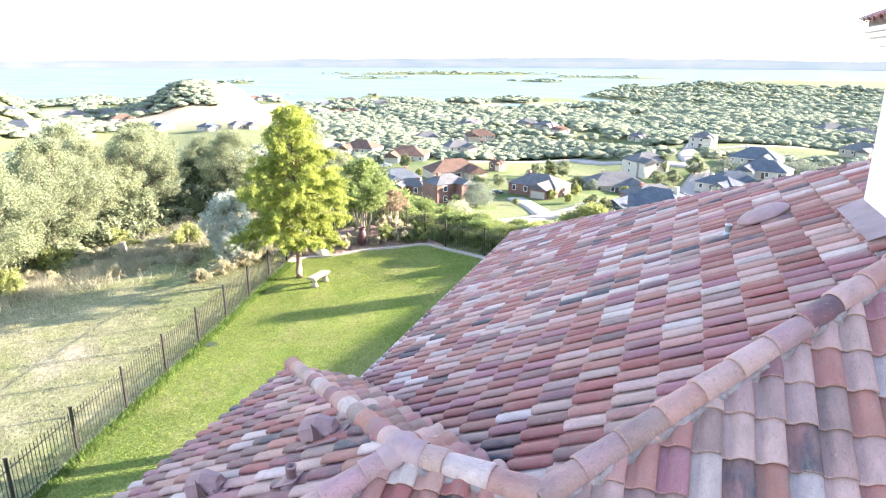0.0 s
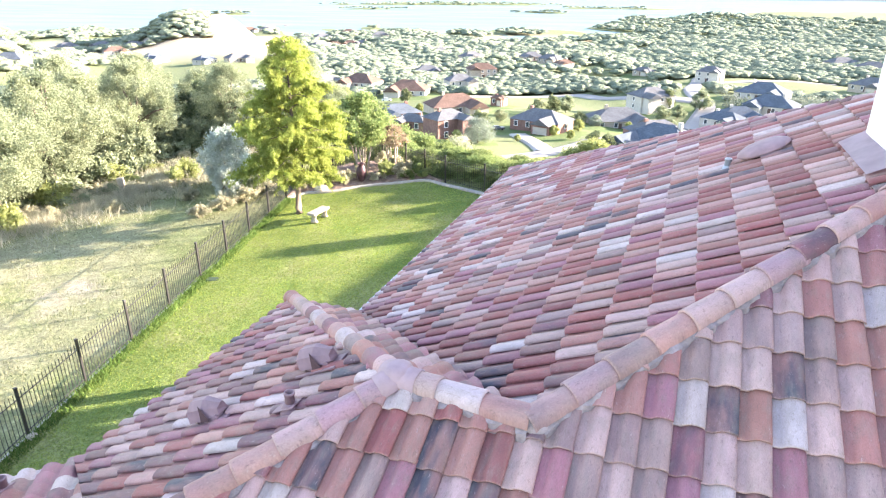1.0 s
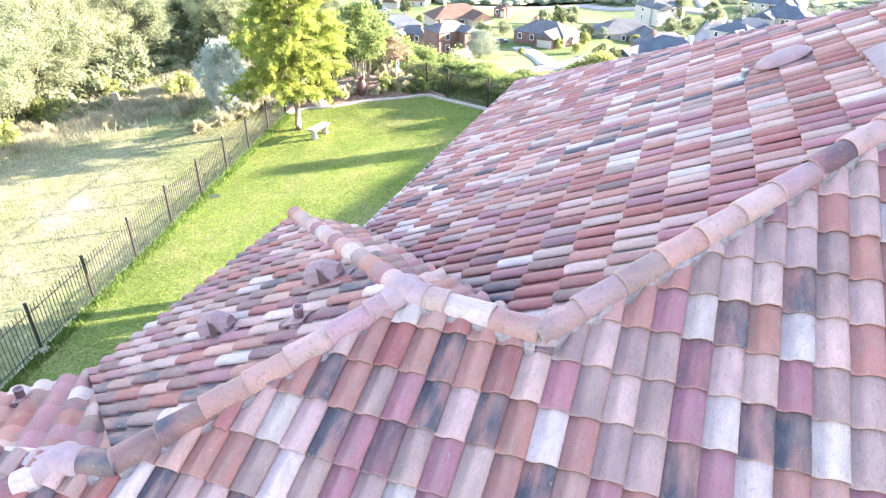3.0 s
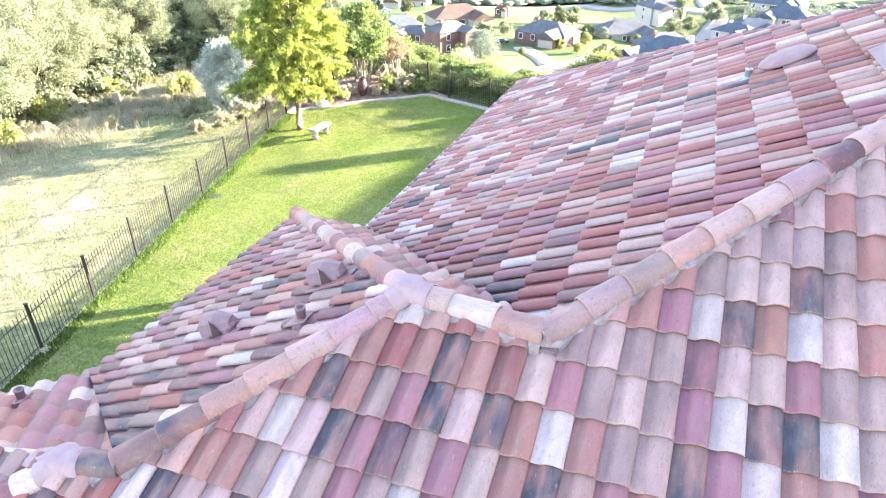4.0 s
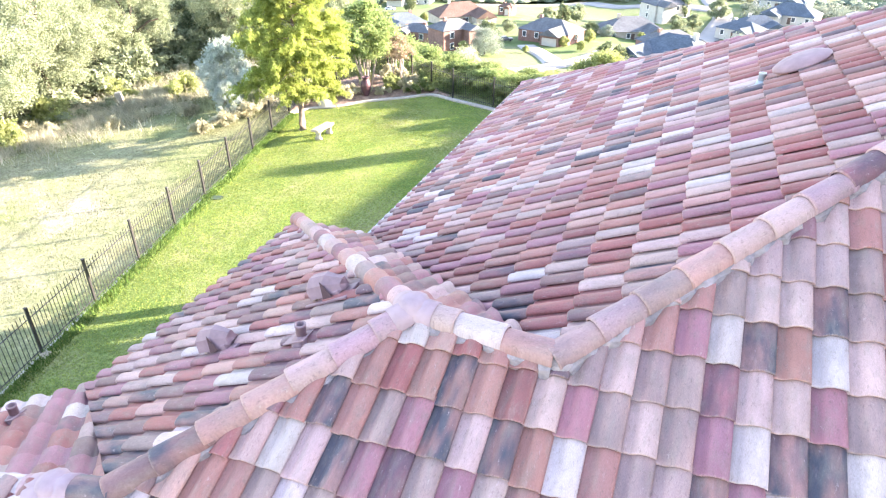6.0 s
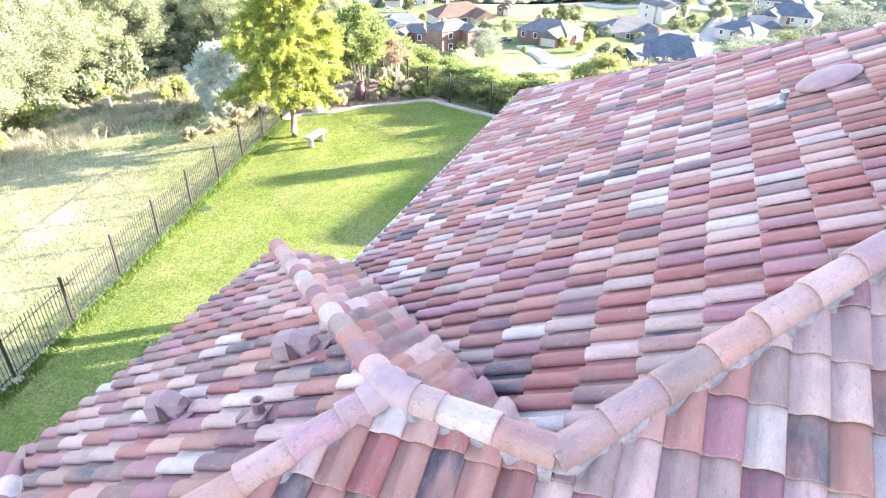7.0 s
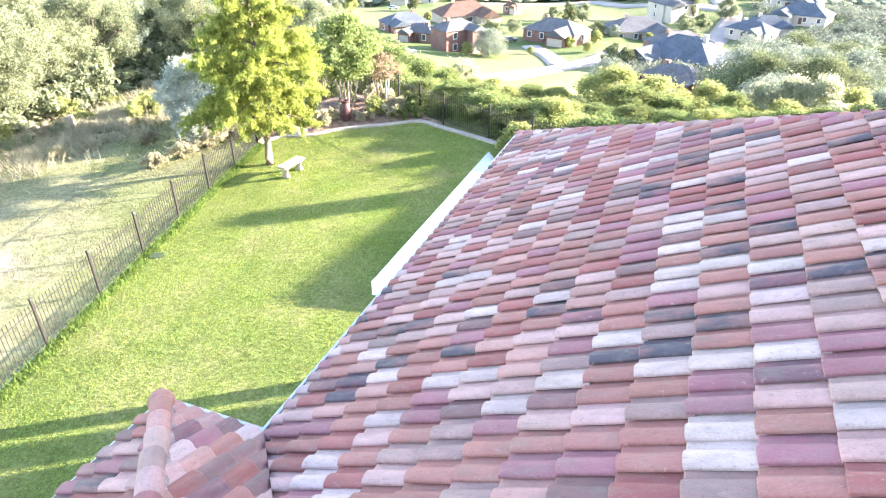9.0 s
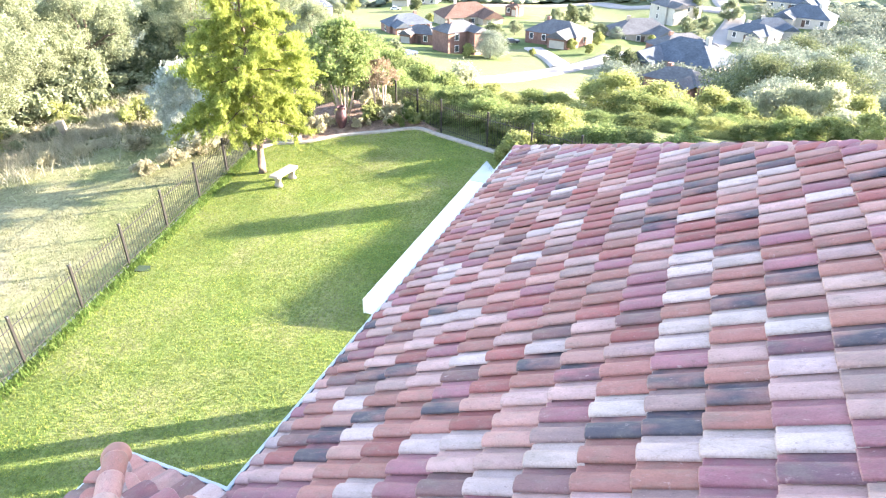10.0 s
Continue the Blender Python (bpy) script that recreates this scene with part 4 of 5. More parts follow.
def build_pots():
    x, y = -14.75, 29.0
    u = thing("clay_urn", "tall dark mauve glazed urn in the planting bed", "urn", at=Matrix.Translation((x, y, lawn_z(x, y) + 0.09)))
    part("body", from_bm("body", lathe([(0.13, 0), (0.155, 0.05), (0.235, 0.30), (0.265, 0.52), (0.21, 0.72), (0.13, 0.82), (0.155, 0.88), (0.20, 0.92), (0.19, 0.95), (0.13, 0.93), (0.12, 0.8)], 24), TERRA, True), u)
    x, y = -16.15, 27.35
    bm = bmesh.new()
    bmesh.ops.create_icosphere(bm, subdivisions=3, radius=0.36)
    for q in bm.verts:
        q.co *= 1 + 0.2 * noise.noise(q.co * 4)
        q.co.z = max(q.co.z * 0.6, -0.12)
    thing("boulder", "pale limestone boulder by the bed edging", "boulder", at=Matrix.Translation((x, y, lawn_z(x, y) + 0.14)), data=from_bm("boulder", bm, STONE, True))
    x, y = -14.86, 17.33
    v = thing("valve_box", "dark green irrigation box lid set in the grass", "valve box", at=pose(x, y, lawn_z(x, y) + 0.028, 3, 2, 20))
    part("lid", from_bm("lid", box_bm(-0.22, -0.15, -0.05, 0.22, 0.15, 0.03, 0.012), plain("dark green plastic", (0.03, 0.05, 0.03), 0.5)), v)
    x, y = -13.38, 8.75
    v = thing("field_stone", "small pale stone at the fence foot", "stone", at=pose(x, y, lawn_z(x, y) + 0.05, 0, 0, 10))
    bm = bmesh.new()
    bmesh.ops.create_icosphere(bm, subdivisions=2, radius=0.14)
    for q in bm.verts:
        q.co *= 1 + 0.25 * noise.noise(q.co * 8)
        q.co.z *= 0.5
    part("rock", from_bm("rock", bm, STONE, True), v)
    # raised white patio
    p = thing("patio", "raised white concrete patio beside the house", "patio", kind="structure")
    part("slab", from_bm("slab", box_bm(-7.5, 17.2, -0.2, -3.7, 28.0, 0.90, 0.02), WHITE), p)
    # pale blue grey stretch of the top, laid on as a thin slab
    part("step", from_bm("step", box_bm(-7.48, 25.1, 0.902, -6.9, 27.3, 0.93, 0.006), DRIP), p, label="pale blue grey stretch of the patio top")
    x, y = -7.1, 27.75
    u = thing("white_planter", "round white planter on the patio", "planter", at=Matrix.Translation((x, y, 0.902)))
    part("bowl", from_bm("bowl", lathe([(0.12, 0), (0.16, 0.08), (0.2, 0.22), (0.21, 0.26), (0.17, 0.26), (0.15, 0.18)], 20), WHITE, True), u)
    # old stone post in the meadow
    for x, y, h in ((-27.4, 25.6, 0.9),):
        g = thing("stone_post", "leaning pale cut stone post in dry brush", "post", at=pose(x, y, float(ground_z(x, y)) - 0.05, 5, -8, 30))
        part("shaft", from_bm("shaft", box_bm(-0.16, -0.14, 0, 0.16, 0.14, h, 0.03), STONE), g)


# ---- trees ----
def shell(rng, n, lobes):
    """n places spread through egg-shaped lobes, thick towards their outside."""
    vol = np.array([r[0] * r[1] * r[2] for _, r in lobes])
    pick = rng.choice(len(lobes), n, p=vol ** 0.7 / (vol ** 0.7).sum())
    d = rng.normal(size=(n, 3))
    d /= np.linalg.norm(d, axis=1)[:, None]
    d *= (rng.uniform(0.25, 1.0, n) ** 0.4)[:, None] * (1 + 0.12 * rng.normal(size=n))[:, None]
    c = np.array([l[0] for l in lobes])[pick]
    r = np.array([l[1] for l in lobes])[pick]
    return c + d * r


def round_crown(rng, height, radius, base, n_lobes, n, leaf, material, lump=(0.10, 0.30)):
    lobes, seed = [], rng.uniform(0, 50)
    while len(lobes) < n_lobes:
        a = rng.uniform(0, 6.283)
        h = rng.uniform(0, 1)
        bay = noise.noise(Vector((1.5 * math.cos(a) + seed, 1.5 * math.sin(a), 2.4 * h)))
        if bay < rng.uniform(-0.5, -0.1):
            continue
        rr = radius * math.sqrt(max(0.08, 1 - (2 * h - 0.85) ** 2)) * rng.uniform(0.15, 1.0) ** 0.6 * 0.92 * (1 + 0.45 * bay)
        z = base + (height - base) * (0.12 + 0.74 * h)
        s = radius * rng.uniform(*lump)
        lobes.append(((rr * math.cos(a), rr * math.sin(a), z), (s, s, s * rng.uniform(0.75, 1.1))))
    p = shell(rng, n, lobes)
    p += rng.normal(size=p.shape) * radius * 0.07 * (rng.uniform(0, 1, n) < 0.4)[:, None]
    return cards("crown", p, leaf, material, rng), lobes


def broad_tree(seed, height, radius, base, n_lobes, n, leaf, material, bark, stems=1, lump=(0.10, 0.30), limbs=2):
    """A leafy tree about one trunk or several stems, its limbs reaching into the lobes of its crown."""
    rng = np.random.default_rng(seed)
    crown, lobes = round_crown(rng, height, radius, base, n_lobes, n, leaf, material, lump)
    made = []
    t = height * 0.025 + 0.03
    for s in range(stems):
        a = 6.283 * s / stems + rng.uniform(0, 1)
        spread = 0.0 if stems == 1 else radius * 0.4
        foot = Vector((0.12 * math.cos(a), 0.12 * math.sin(a), -0.15)) if stems > 1 else Vector((0, 0, -0.2))
        fork = Vector((spread * math.cos(a), spread * math.sin(a), base + (height - base) * 0.25))
        k = t / (1 if stems == 1 else 3.0)
        bend = foot.lerp(fork, 0.4) + Vector((rng.normal() * 0.05, rng.normal() * 0.05, 0))
        made.append(("trunk" if stems == 1 else "stem", from_bm("trunk", tube(bmesh.new(), [foot, bend, fork], [k * 1.3, k, k * 0.75]), bark, True)))
        for c, r in lobes[s::stems][:limbs]:
            mid = fork.lerp(Vector(c), 0.5) + Vector((rng.normal() * 0.1, rng.normal() * 0.1, 0.1 * radius))
            made.append(("limb", from_bm("limb", tube(bmesh.new(), [fork, mid, Vector(c)], [k * 0.55, k * 0.35, k * 0.12], 6), bark, True)))
    return made, crown


def make_tree(name, label, category, meshes, m, group=""):
    t = thing(name, label, category, group, at=m)
    for kind, me in meshes[0]:
        part(kind, me, t)
    part("crown", meshes[1], t)
    return t


def place(x, y, s=1.0, turn=0.0, sz=None, dz=0.0):
    return pose(x, y, float(ground_z(x, y)) + dz, 0, 0, turn) @ Matrix.Diagonal((s, s, sz or s, 1))


def cypress():
    """A bald cypress: a straight trunk, whorls of drooping boughs, feathery sprays turning gold."""
    rng = np.random.default_rng(21)
    H = 7.9
    trunk = tube(bmesh.new(), [(0, 0, -0.1), (0, 0, 0.25), (0.03, 0, 1.2), (0.0, 0.05, 4.0), (0, 0, H - 0.3)], [0.24, 0.16, 0.13, 0.08, 0.015], 12)
    made = [("trunk", from_bm("trunk", trunk, BARK, True))]
    pts = []
    for i in range(104):
        h = 1.95 + (H - 2.1) * (i + rng.uniform(0, 1)) / 104
        f = (h - 1.95) / (H - 1.95)
        reach = (2.4 * (1 - f) ** 0.75 * min(1, 0.72 + f * 2.2) + 0.2) * rng.uniform(0.5, 1.16)
        a = i * 2.4 + rng.uniform(-0.4, 0.4)
        rise = rng.uniform(0.05, 0.4) * (0.3 + f)
        tip = Vector((reach * math.cos(a), reach * math.sin(a), h + reach * rise - 0.10 * reach * (1 - f)))
        mid = Vector((0, 0, h)).lerp(tip, 0.5) + Vector((0, 0, 0.08 * reach))
        if i % 2 == 0:
            made.append(("bough", from_bm("bough", tube(bmesh.new(), [(0, 0, h), mid, tip], [0.03 * (1.2 - f), 0.02, 0.006], 5), BARK, True)))
        side = np.array((-math.sin(a), math.cos(a), 0.0))
        out = np.array((math.cos(a), math.sin(a), 0.0))
        for j in range(int(5 + 5.5 * reach)):
            s0 = rng.uniform(0.15, 1.0) ** 0.7
            root = np.array((0, 0, h)) * (1 - s0) + np.array(tip) * s0
            arm = side * rng.normal() * 0.5 + out * rng.uniform(0.1, 0.7) + np.array((0, 0, rng.uniform(-0.25, 0.12)))
            arm *= (0.35 + 0.25 * reach) * rng.uniform(0.6, 1.1) / np.linalg.norm(arm)
            k = int(86 * (0.5 + 0.5 * reach))
            s = rng.uniform(0, 1, k)
            p = root + np.outer(s, arm) + rng.normal(size=(k, 3)) * np.array((0.05, 0.05, 0.028))
            p[:, 2] -= 0.12 * s * s + np.abs(rng.normal(size=k)) * 0.08
            pts.append(p)
    crown = cards("crown", np.concatenate(pts), 0.016, LEAF_CYPRESS, rng, up=1.2, long=3.6)
    x, y = -15.5, 24.2
    make_tree("bald_cypress", "bald cypress with feathery yellow-green foliage on the lawn", "tree", (made, crown), place(x, y, dz=0.03))


def build_near_trees():
    cypress()
    oaks = [broad_tree(30 + i, 6.9, 2.65, 0.7, 300, 62000, 0.024, LEAF_OAK, BARK, lump=(0.05, 0.15), limbs=8) for i in range(4)]
    spots = [(-31.3, 24.6, 1.06), (-30.0, 20.5, 1.0), (-33.3, 28.8, 0.96), (-32.4, 32.2, 0.98), (-36.5, 36.5, 1.0), (-37.5, 31.0, 1.05), (-28.7, 36.6, 0.86), (-36.0, 42.5, 0.85),
             (-21.5, 38.0, 0.78), (-25.5, 41.5, 0.85), (-36.0, 24.0, 1.1), (-34.5, 19.0, 1.05), (-31.5, 15.0, 0.95)]
    for i, (x, y, s) in enumerate(spots):
        make_tree("live_oak", "grey-green live oak at the meadow's edge", "tree", oaks[i % 4], place(x, y, s, 77 * i), "live oaks")
    cedars = [broad_tree(40 + i, 4.5, 1.7, 0.1, 60, 12000, 0.05, LEAF_CEDAR, BARK) for i in range(2)]
    for i, (x, y, s) in enumerate([(-30.2, 38.0, 0.9), (-27.0, 38.6, 0.8), (-32.6, 38.6, 1.0), (-24.2, 36.5, 0.75), (-29.5, 33.6, 0.35)]):
        make_tree("cedar", "dark green cedar under the oaks", "tree", cedars[i % 2], place(x, y, s, 50 * i), "cedars")
    sage = broad_tree(50, 3.0, 1.25, 0.1, 130, 34000, 0.019, LEAF_SAGE, BARK, 3, lump=(0.07, 0.18))
    make_tree("silver_shrub", "tall silvery grey shrub outside the fence", "shrub", sage, place(-21.9, 27.3, 1.2))
    make_tree("silver_shrub", "low silvery grey shrub outside the fence", "shrub", sage, place(-20.6, 25.6, 0.6, 90))
    brush = [broad_tree(55 + i, 1.2, 1.1, 0.0, 26, 2600, 0.042, m, BARK, 3, limbs=0) for i, m in enumerate((LEAF_OAK, LEAF_BRUSH, LEAF_GOLD, LEAF_BRUSH))]
    rng = np.random.default_rng(8)
    for i in range(60):
        y = rng.uniform(20.5, 33)
        x = -27.5 + (y - 25) * 0.25 + rng.normal() * 1.7
        if x > -21.0:
            continue
        make_tree("brush", "low dry brush at the wood's edge", "shrub", brush[(1, 3, 0, 1, 3, 2)[i % 6]], place(x, y, rng.uniform(0.35, 0.7), rng.uniform(0, 360), rng.uniform(0.25, 0.55)), "brush")
    for x, y, s in ((-19.6, 24.0, 0.55), (-19.2, 25.3, 0.6), (-20.1, 22.9, 0.5), (-18.9, 26.6, 0.6), (-22.8, 25.0, 0.6), (-20.6, 28.6, 0.8)):
        make_tree("brush", "low dry brush along the fence", "shrub", brush[1], place(x, y, s, x * 40), "brush")
    for i in range(26):
        x, y = -30.6 - 3.2 * (i % 3) + 0.8 * math.sin(i * 2.1), 17.0 + 0.86 * i
        make_tree("understory_shrub", "grey-green shrub growing between the oaks", "shrub", brush[(0, 0, 2)[i % 3]], place(x, y, 1.5, 47 * i, 1.3 + 0.5 * math.sin(i * 1.3)), "understory")
    for x, y, s in ((-25.2, 27.8, 0.8), (-29.2, 22.8, 0.9), (-29.6, 27.2, 0.7), (-25.9, 33.5, 1.1), (-24.6, 35.0, 1.3), (-28.6, 19.6, 0.9)):
        make_tree("sapling", "yellow-green sapling at the foot of the oaks", "shrub", brush[2], place(x, y, s, x * 50, s * 1.25), "saplings")
    make_tree("crape_myrtle", "crape myrtle with several pale smooth stems", "tree", broad_tree(60, 4.7, 1.75, 1.5, 170, 17000, 0.034, LEAF_MYRTLE, BARK_PALE, 6, lump=(0.06, 0.18)), place(-15.4, 30.4, dz=0.1))
    make_tree("crape_myrtle", "small russet crape myrtle with bare pale stems", "tree", broad_tree(61, 2.8, 0.9, 1.3, 110, 5000, 0.02, LEAF_RUSSET, BARK_PALE, 9, lump=(0.06, 0.16)), place(-14.1, 31.4, dz=0.1))
    shrubs = [broad_tree(65 + i, 0.8, 0.65, 0.0, 12, 2600, 0.035, m, BARK, 3, limbs=0) for i, m in enumerate((LEAF_HEDGE, LEAF_BRUSH, LEAF_GOLD))]
    for i, (x, y, s) in enumerate([(-13.6, 29.7, 0.9), (-12.8, 30.2, 1.0), (-12.0, 30.2, 0.8), (-14.0, 30.4, 0.9), (-15.6, 28.4, 0.9), (-16.6, 28.0, 0.8), (-17.2, 27.6, 0.9), (-16.9, 29.0, 1.0), (-11.5, 30.2, 0.6), (-13.2, 30.9, 0.9), (-16.2, 31.2, 1.0), (-13.9, 29.2, 0.6), (-12.4, 29.6, 0.6), (-11.6, 29.9, 0.5), (-15.2, 29.4, 0.8), (-17.4, 28.6, 0.9), (-14.6, 31.8, 1.1), (-12.6, 30.9, 0.9)]):
        make_tree("garden_shrub", "small garden shrub in the mulched bed", "shrub", shrubs[(2, 1, 0, 2, 1)[i % 5]], pose(x, y, lawn_z(x, y) + 0.1, 0, 0, 60 * i) @ Matrix.Diagonal((s, s, s, 1)), "garden shrubs")
    rng = np.random.default_rng(70)
    ball = ([], cards("crown", shell(rng, 5000, [((0, 0, 0.42), (0.42, 0.42, 0.42))]), 0.03, LEAF_GOLD, rng))
    for x, y, s, z in ((-6.45, 27.5, 1.3, 0.902), (-6.88, 27.2, 0.75, 0.902)):
        make_tree("topiary_ball", "clipped round yellow-green shrub by the patio", "shrub", ball, pose(x, y, z) @ Matrix.Diagonal((s, s, s, 1)), "topiary balls")
    # hedge trees outside the far fence, on the falling ground
    hedge = [broad_tree(80 + i, 5.0, 2.3, 0.2, 220, 20000, 0.036, m, BARK, 3, lump=(0.06, 0.19), limbs=1) for i, m in enumerate((LEAF_HEDGE, LEAF_GOLD, LEAF_MYRTLE, LEAF_PALE))]
    spots = [(-12.6, 43.8, -1.6, 0, 0.6), (-16.4, 48.8, -1.4, 3, 0.9), (-18.4, 43.7, -0.1, 0, 1.0), (-20.2, 45.0, 0.1, 2, 1.0), (-22.8, 46.0, 0.8, 0, 1.0), (-17.3, 39.8, 0.3, 2, 0.56), (-16.3, 41.3, 0.3, 2, 0.64),
             (-14.6, 41.0, 0.1, 0, 0.56), (-12.8, 40.6, -0.2, 1, 0.48), (-12.0, 41.9, -0.5, 1, 0.56), (-10.5, 40.2, -0.4, 1, 0.47), (-9.4, 41.6, -0.5, 0, 0.60), (-8.1, 41.8, -0.6, 1, 0.54), (-6.9, 41.0, -0.9, 1, 0.29)]
    more = [(-4.7, 42.4, 0.7, 1, 0.90), (-2.6, 43.5, 0.1, 1, 0.74), (-3.5, 40.5, 0.3, 0, 0.80), (0.2, 43.6, 0.0, 1, 0.68), (1.5, 41.5, 0.2, 0, 0.47), (3.1, 43.4, 0.3, 3, 0.62), (4.5, 44.2, 0.6, 3, 0.70), (6.0, 44.0, 0.8, 3, 0.64),
            (7.2, 42.7, 0.6, 1, 0.56), (-1.5, 40.6, -0.1, 2, 0.57), (3.8, 40.3, 0.3, 1, 0.63), (6.3, 40.9, 0.3, 3, 0.59), (-5.4, 40.3, -0.9, 2, 0.51), (-8.2, 38.8, -0.8, 2, 0.61), (-10.2, 38.2, -0.8, 2, 0.44), (-12.3, 38.6, -0.6, 2, 0.51),
            (-14.3, 37.8, 0.3, 2, 0.57), (1.0, 39.5, -0.1, 2, 0.61), (-15.2, 35.2, 1.5, 2, 0.5), (-13.4, 34.6, 1.2, 0, 0.5), (-17.2, 35.8, 1.8, 0, 0.6), (-18.8, 37.2, 2.2, 2, 0.7), (-4.4, 32.8, 1.4, 2, 0.4), (-2.8, 33.0, 1.5, 0, 0.4), (-1.2, 33.1, 1.4, 2, 0.42), (0.3, 33.1, 1.6, 1, 0.4), (1.8, 33.0, 1.7, 0, 0.4), (3.1, 32.8, 2.0, 2, 0.4), (4.3, 32.6, 2.3, 0, 0.4), (5.4, 32.4, 2.6, 1, 0.4)]
    for i, (x, y, top, k, s) in enumerate(spots + more):
        g = float(ground_z(x, y)) - 0.2
        make_tree("hedge_tree", ("bushy green tree below the fence", "yellow-green leafy tree below the fence", "dense green shrub tree below the fence", "pale grey-green tree below the fence")[k], "tree",
                  hedge[k], pose(x, y, g, 0, 0, 53 * i) @ Matrix.Diagonal((s * 1.3, s * 1.3, (top - g) / 4.5, 1)), "hedge trees")

    for i in range(17):
        x = -10.5 + 1.05 * i + 0.4 * math.sin(i * 2.3)
        y = float(np.interp(x, [p[0] for p in FAR_FENCE[2:]], [p[1] for p in FAR_FENCE[2:]])) + 2.0 + 0.5 * math.sin(i * 1.7)
        g = lawn_z(x, y) - 0.6
        top = lawn_z(x, y) + 1.35 + 0.4 * math.sin(i * 3.1)
        k = (2, 0, 2, 0, 2, 1, 0)[i % 7]
        make_tree("hedge_tree", ("bushy green shrub behind the fence", "yellow-green shrub behind the fence", "dense green shrub behind the fence")[k], "shrub",
                  hedge[k], pose(x, y, g, 0, 0, 71 * i) @ Matrix.Diagonal((0.72, 0.72, (top - g) / 5.0, 1)), "hedge shrubs")


build_edging()
build_fence([tuple(FENCE_A), tuple(FENCE_B)], "black iron fence between lawn and meadow")
build_fence(FAR_FENCE, "black iron fence behind the planting bed")
build_bench()
build_pots()
build_near_trees()

# ---- the valley: houses, roads, woods ----
def hip_roof(bm, w, d, z, h, over=0.5, x=0.0, y=0.0):
    a, b = w / 2 + over, d / 2 + over
    r = max(0.3, a - b)
    vs = [bm.verts.new((x + p, y + q, z)) for p, q in ((-a, -b), (a, -b), (a, b), (-a, b))] + [bm.verts.new((x - r, y, z + h)), bm.verts.new((x + r, y, z + h))]
    for f in ((0, 1, 5, 4), (1, 2, 5), (2, 3, 4, 5), (3, 0, 4), (3, 2, 1, 0)):
        bm.faces.new([vs[i] for i in f])


def gable_roof(bm, w, d, z, h, x, y, over=0.4):
    a, b = w / 2 + over, d / 2 + over
    vs = [bm.verts.new((x + p, y + q, zz)) for p, q, zz in ((-a, -b, z), (a, -b, z), (a, b, z), (-a, b, z), (0, -b, z + h), (0, b, z + h))]
    for f in ((0, 4, 5, 3), (1, 2, 5, 4), (0, 1, 4), (2, 3, 5), (3, 2, 1, 0)):
        bm.faces.new([vs[i] for i in f])


def window_mesh(w=1.1, h=1.5):
    return from_bm("pane", box_bm(-w / 2, -0.02, 0, w / 2, 0.03, h), GLASS), from_bm("window", box_bm(-w / 2 - 0.14, 0.01, -0.14, w / 2 + 0.14, 0.06, h + 0.14), WHITE)


PANE, SURROUND = window_mesh()
GARAGE = from_bm("garage_door", box_bm(-2.4, -0.05, 0, 2.4, 0.05, 2.2, 0.02), WALL_PALE)
DOOR = from_bm("door", box_bm(-0.55, -0.05, 0, 0.55, 0.05, 2.2, 0.02), SHINGLE_BROWN)
LOOKS = {"rb": (BRICK_RED, SHINGLE_BLUE, 1, "red brick house with a slate blue roof"), "br": (BRICK_TAN, SHINGLE_BROWN, 1, "tan stone house with a brown hip roof"),
         "r2": (BRICK_RED, SHINGLE_GREY, 2, "two-storey red brick house with a grey roof"), "rg": (BRICK_RED, SHINGLE_GREY, 1, "brick house with a grey shingle roof"),
         "wb": (WALL_PALE, SHINGLE_BROWN, 1, "pale house with a brown hip roof"), "w2": (WALL_PALE, SHINGLE_GREY, 2, "two-storey pale house with a grey roof"),
         "b2": (BRICK_TAN, SHINGLE_BROWN, 2, "two-storey tan house with a brown roof"), "wg": (BRICK_TAN, SHINGLE_GREY, 1, "tan stone house with a grey roof"),
         "wu": (WALL_PALE, SHINGLE_BLUE, 1, "pale house with a blue grey hip roof"), "sh": (BRICK_RED, SHINGLE_BROWN, 1, "small red brick garden outbuilding")}


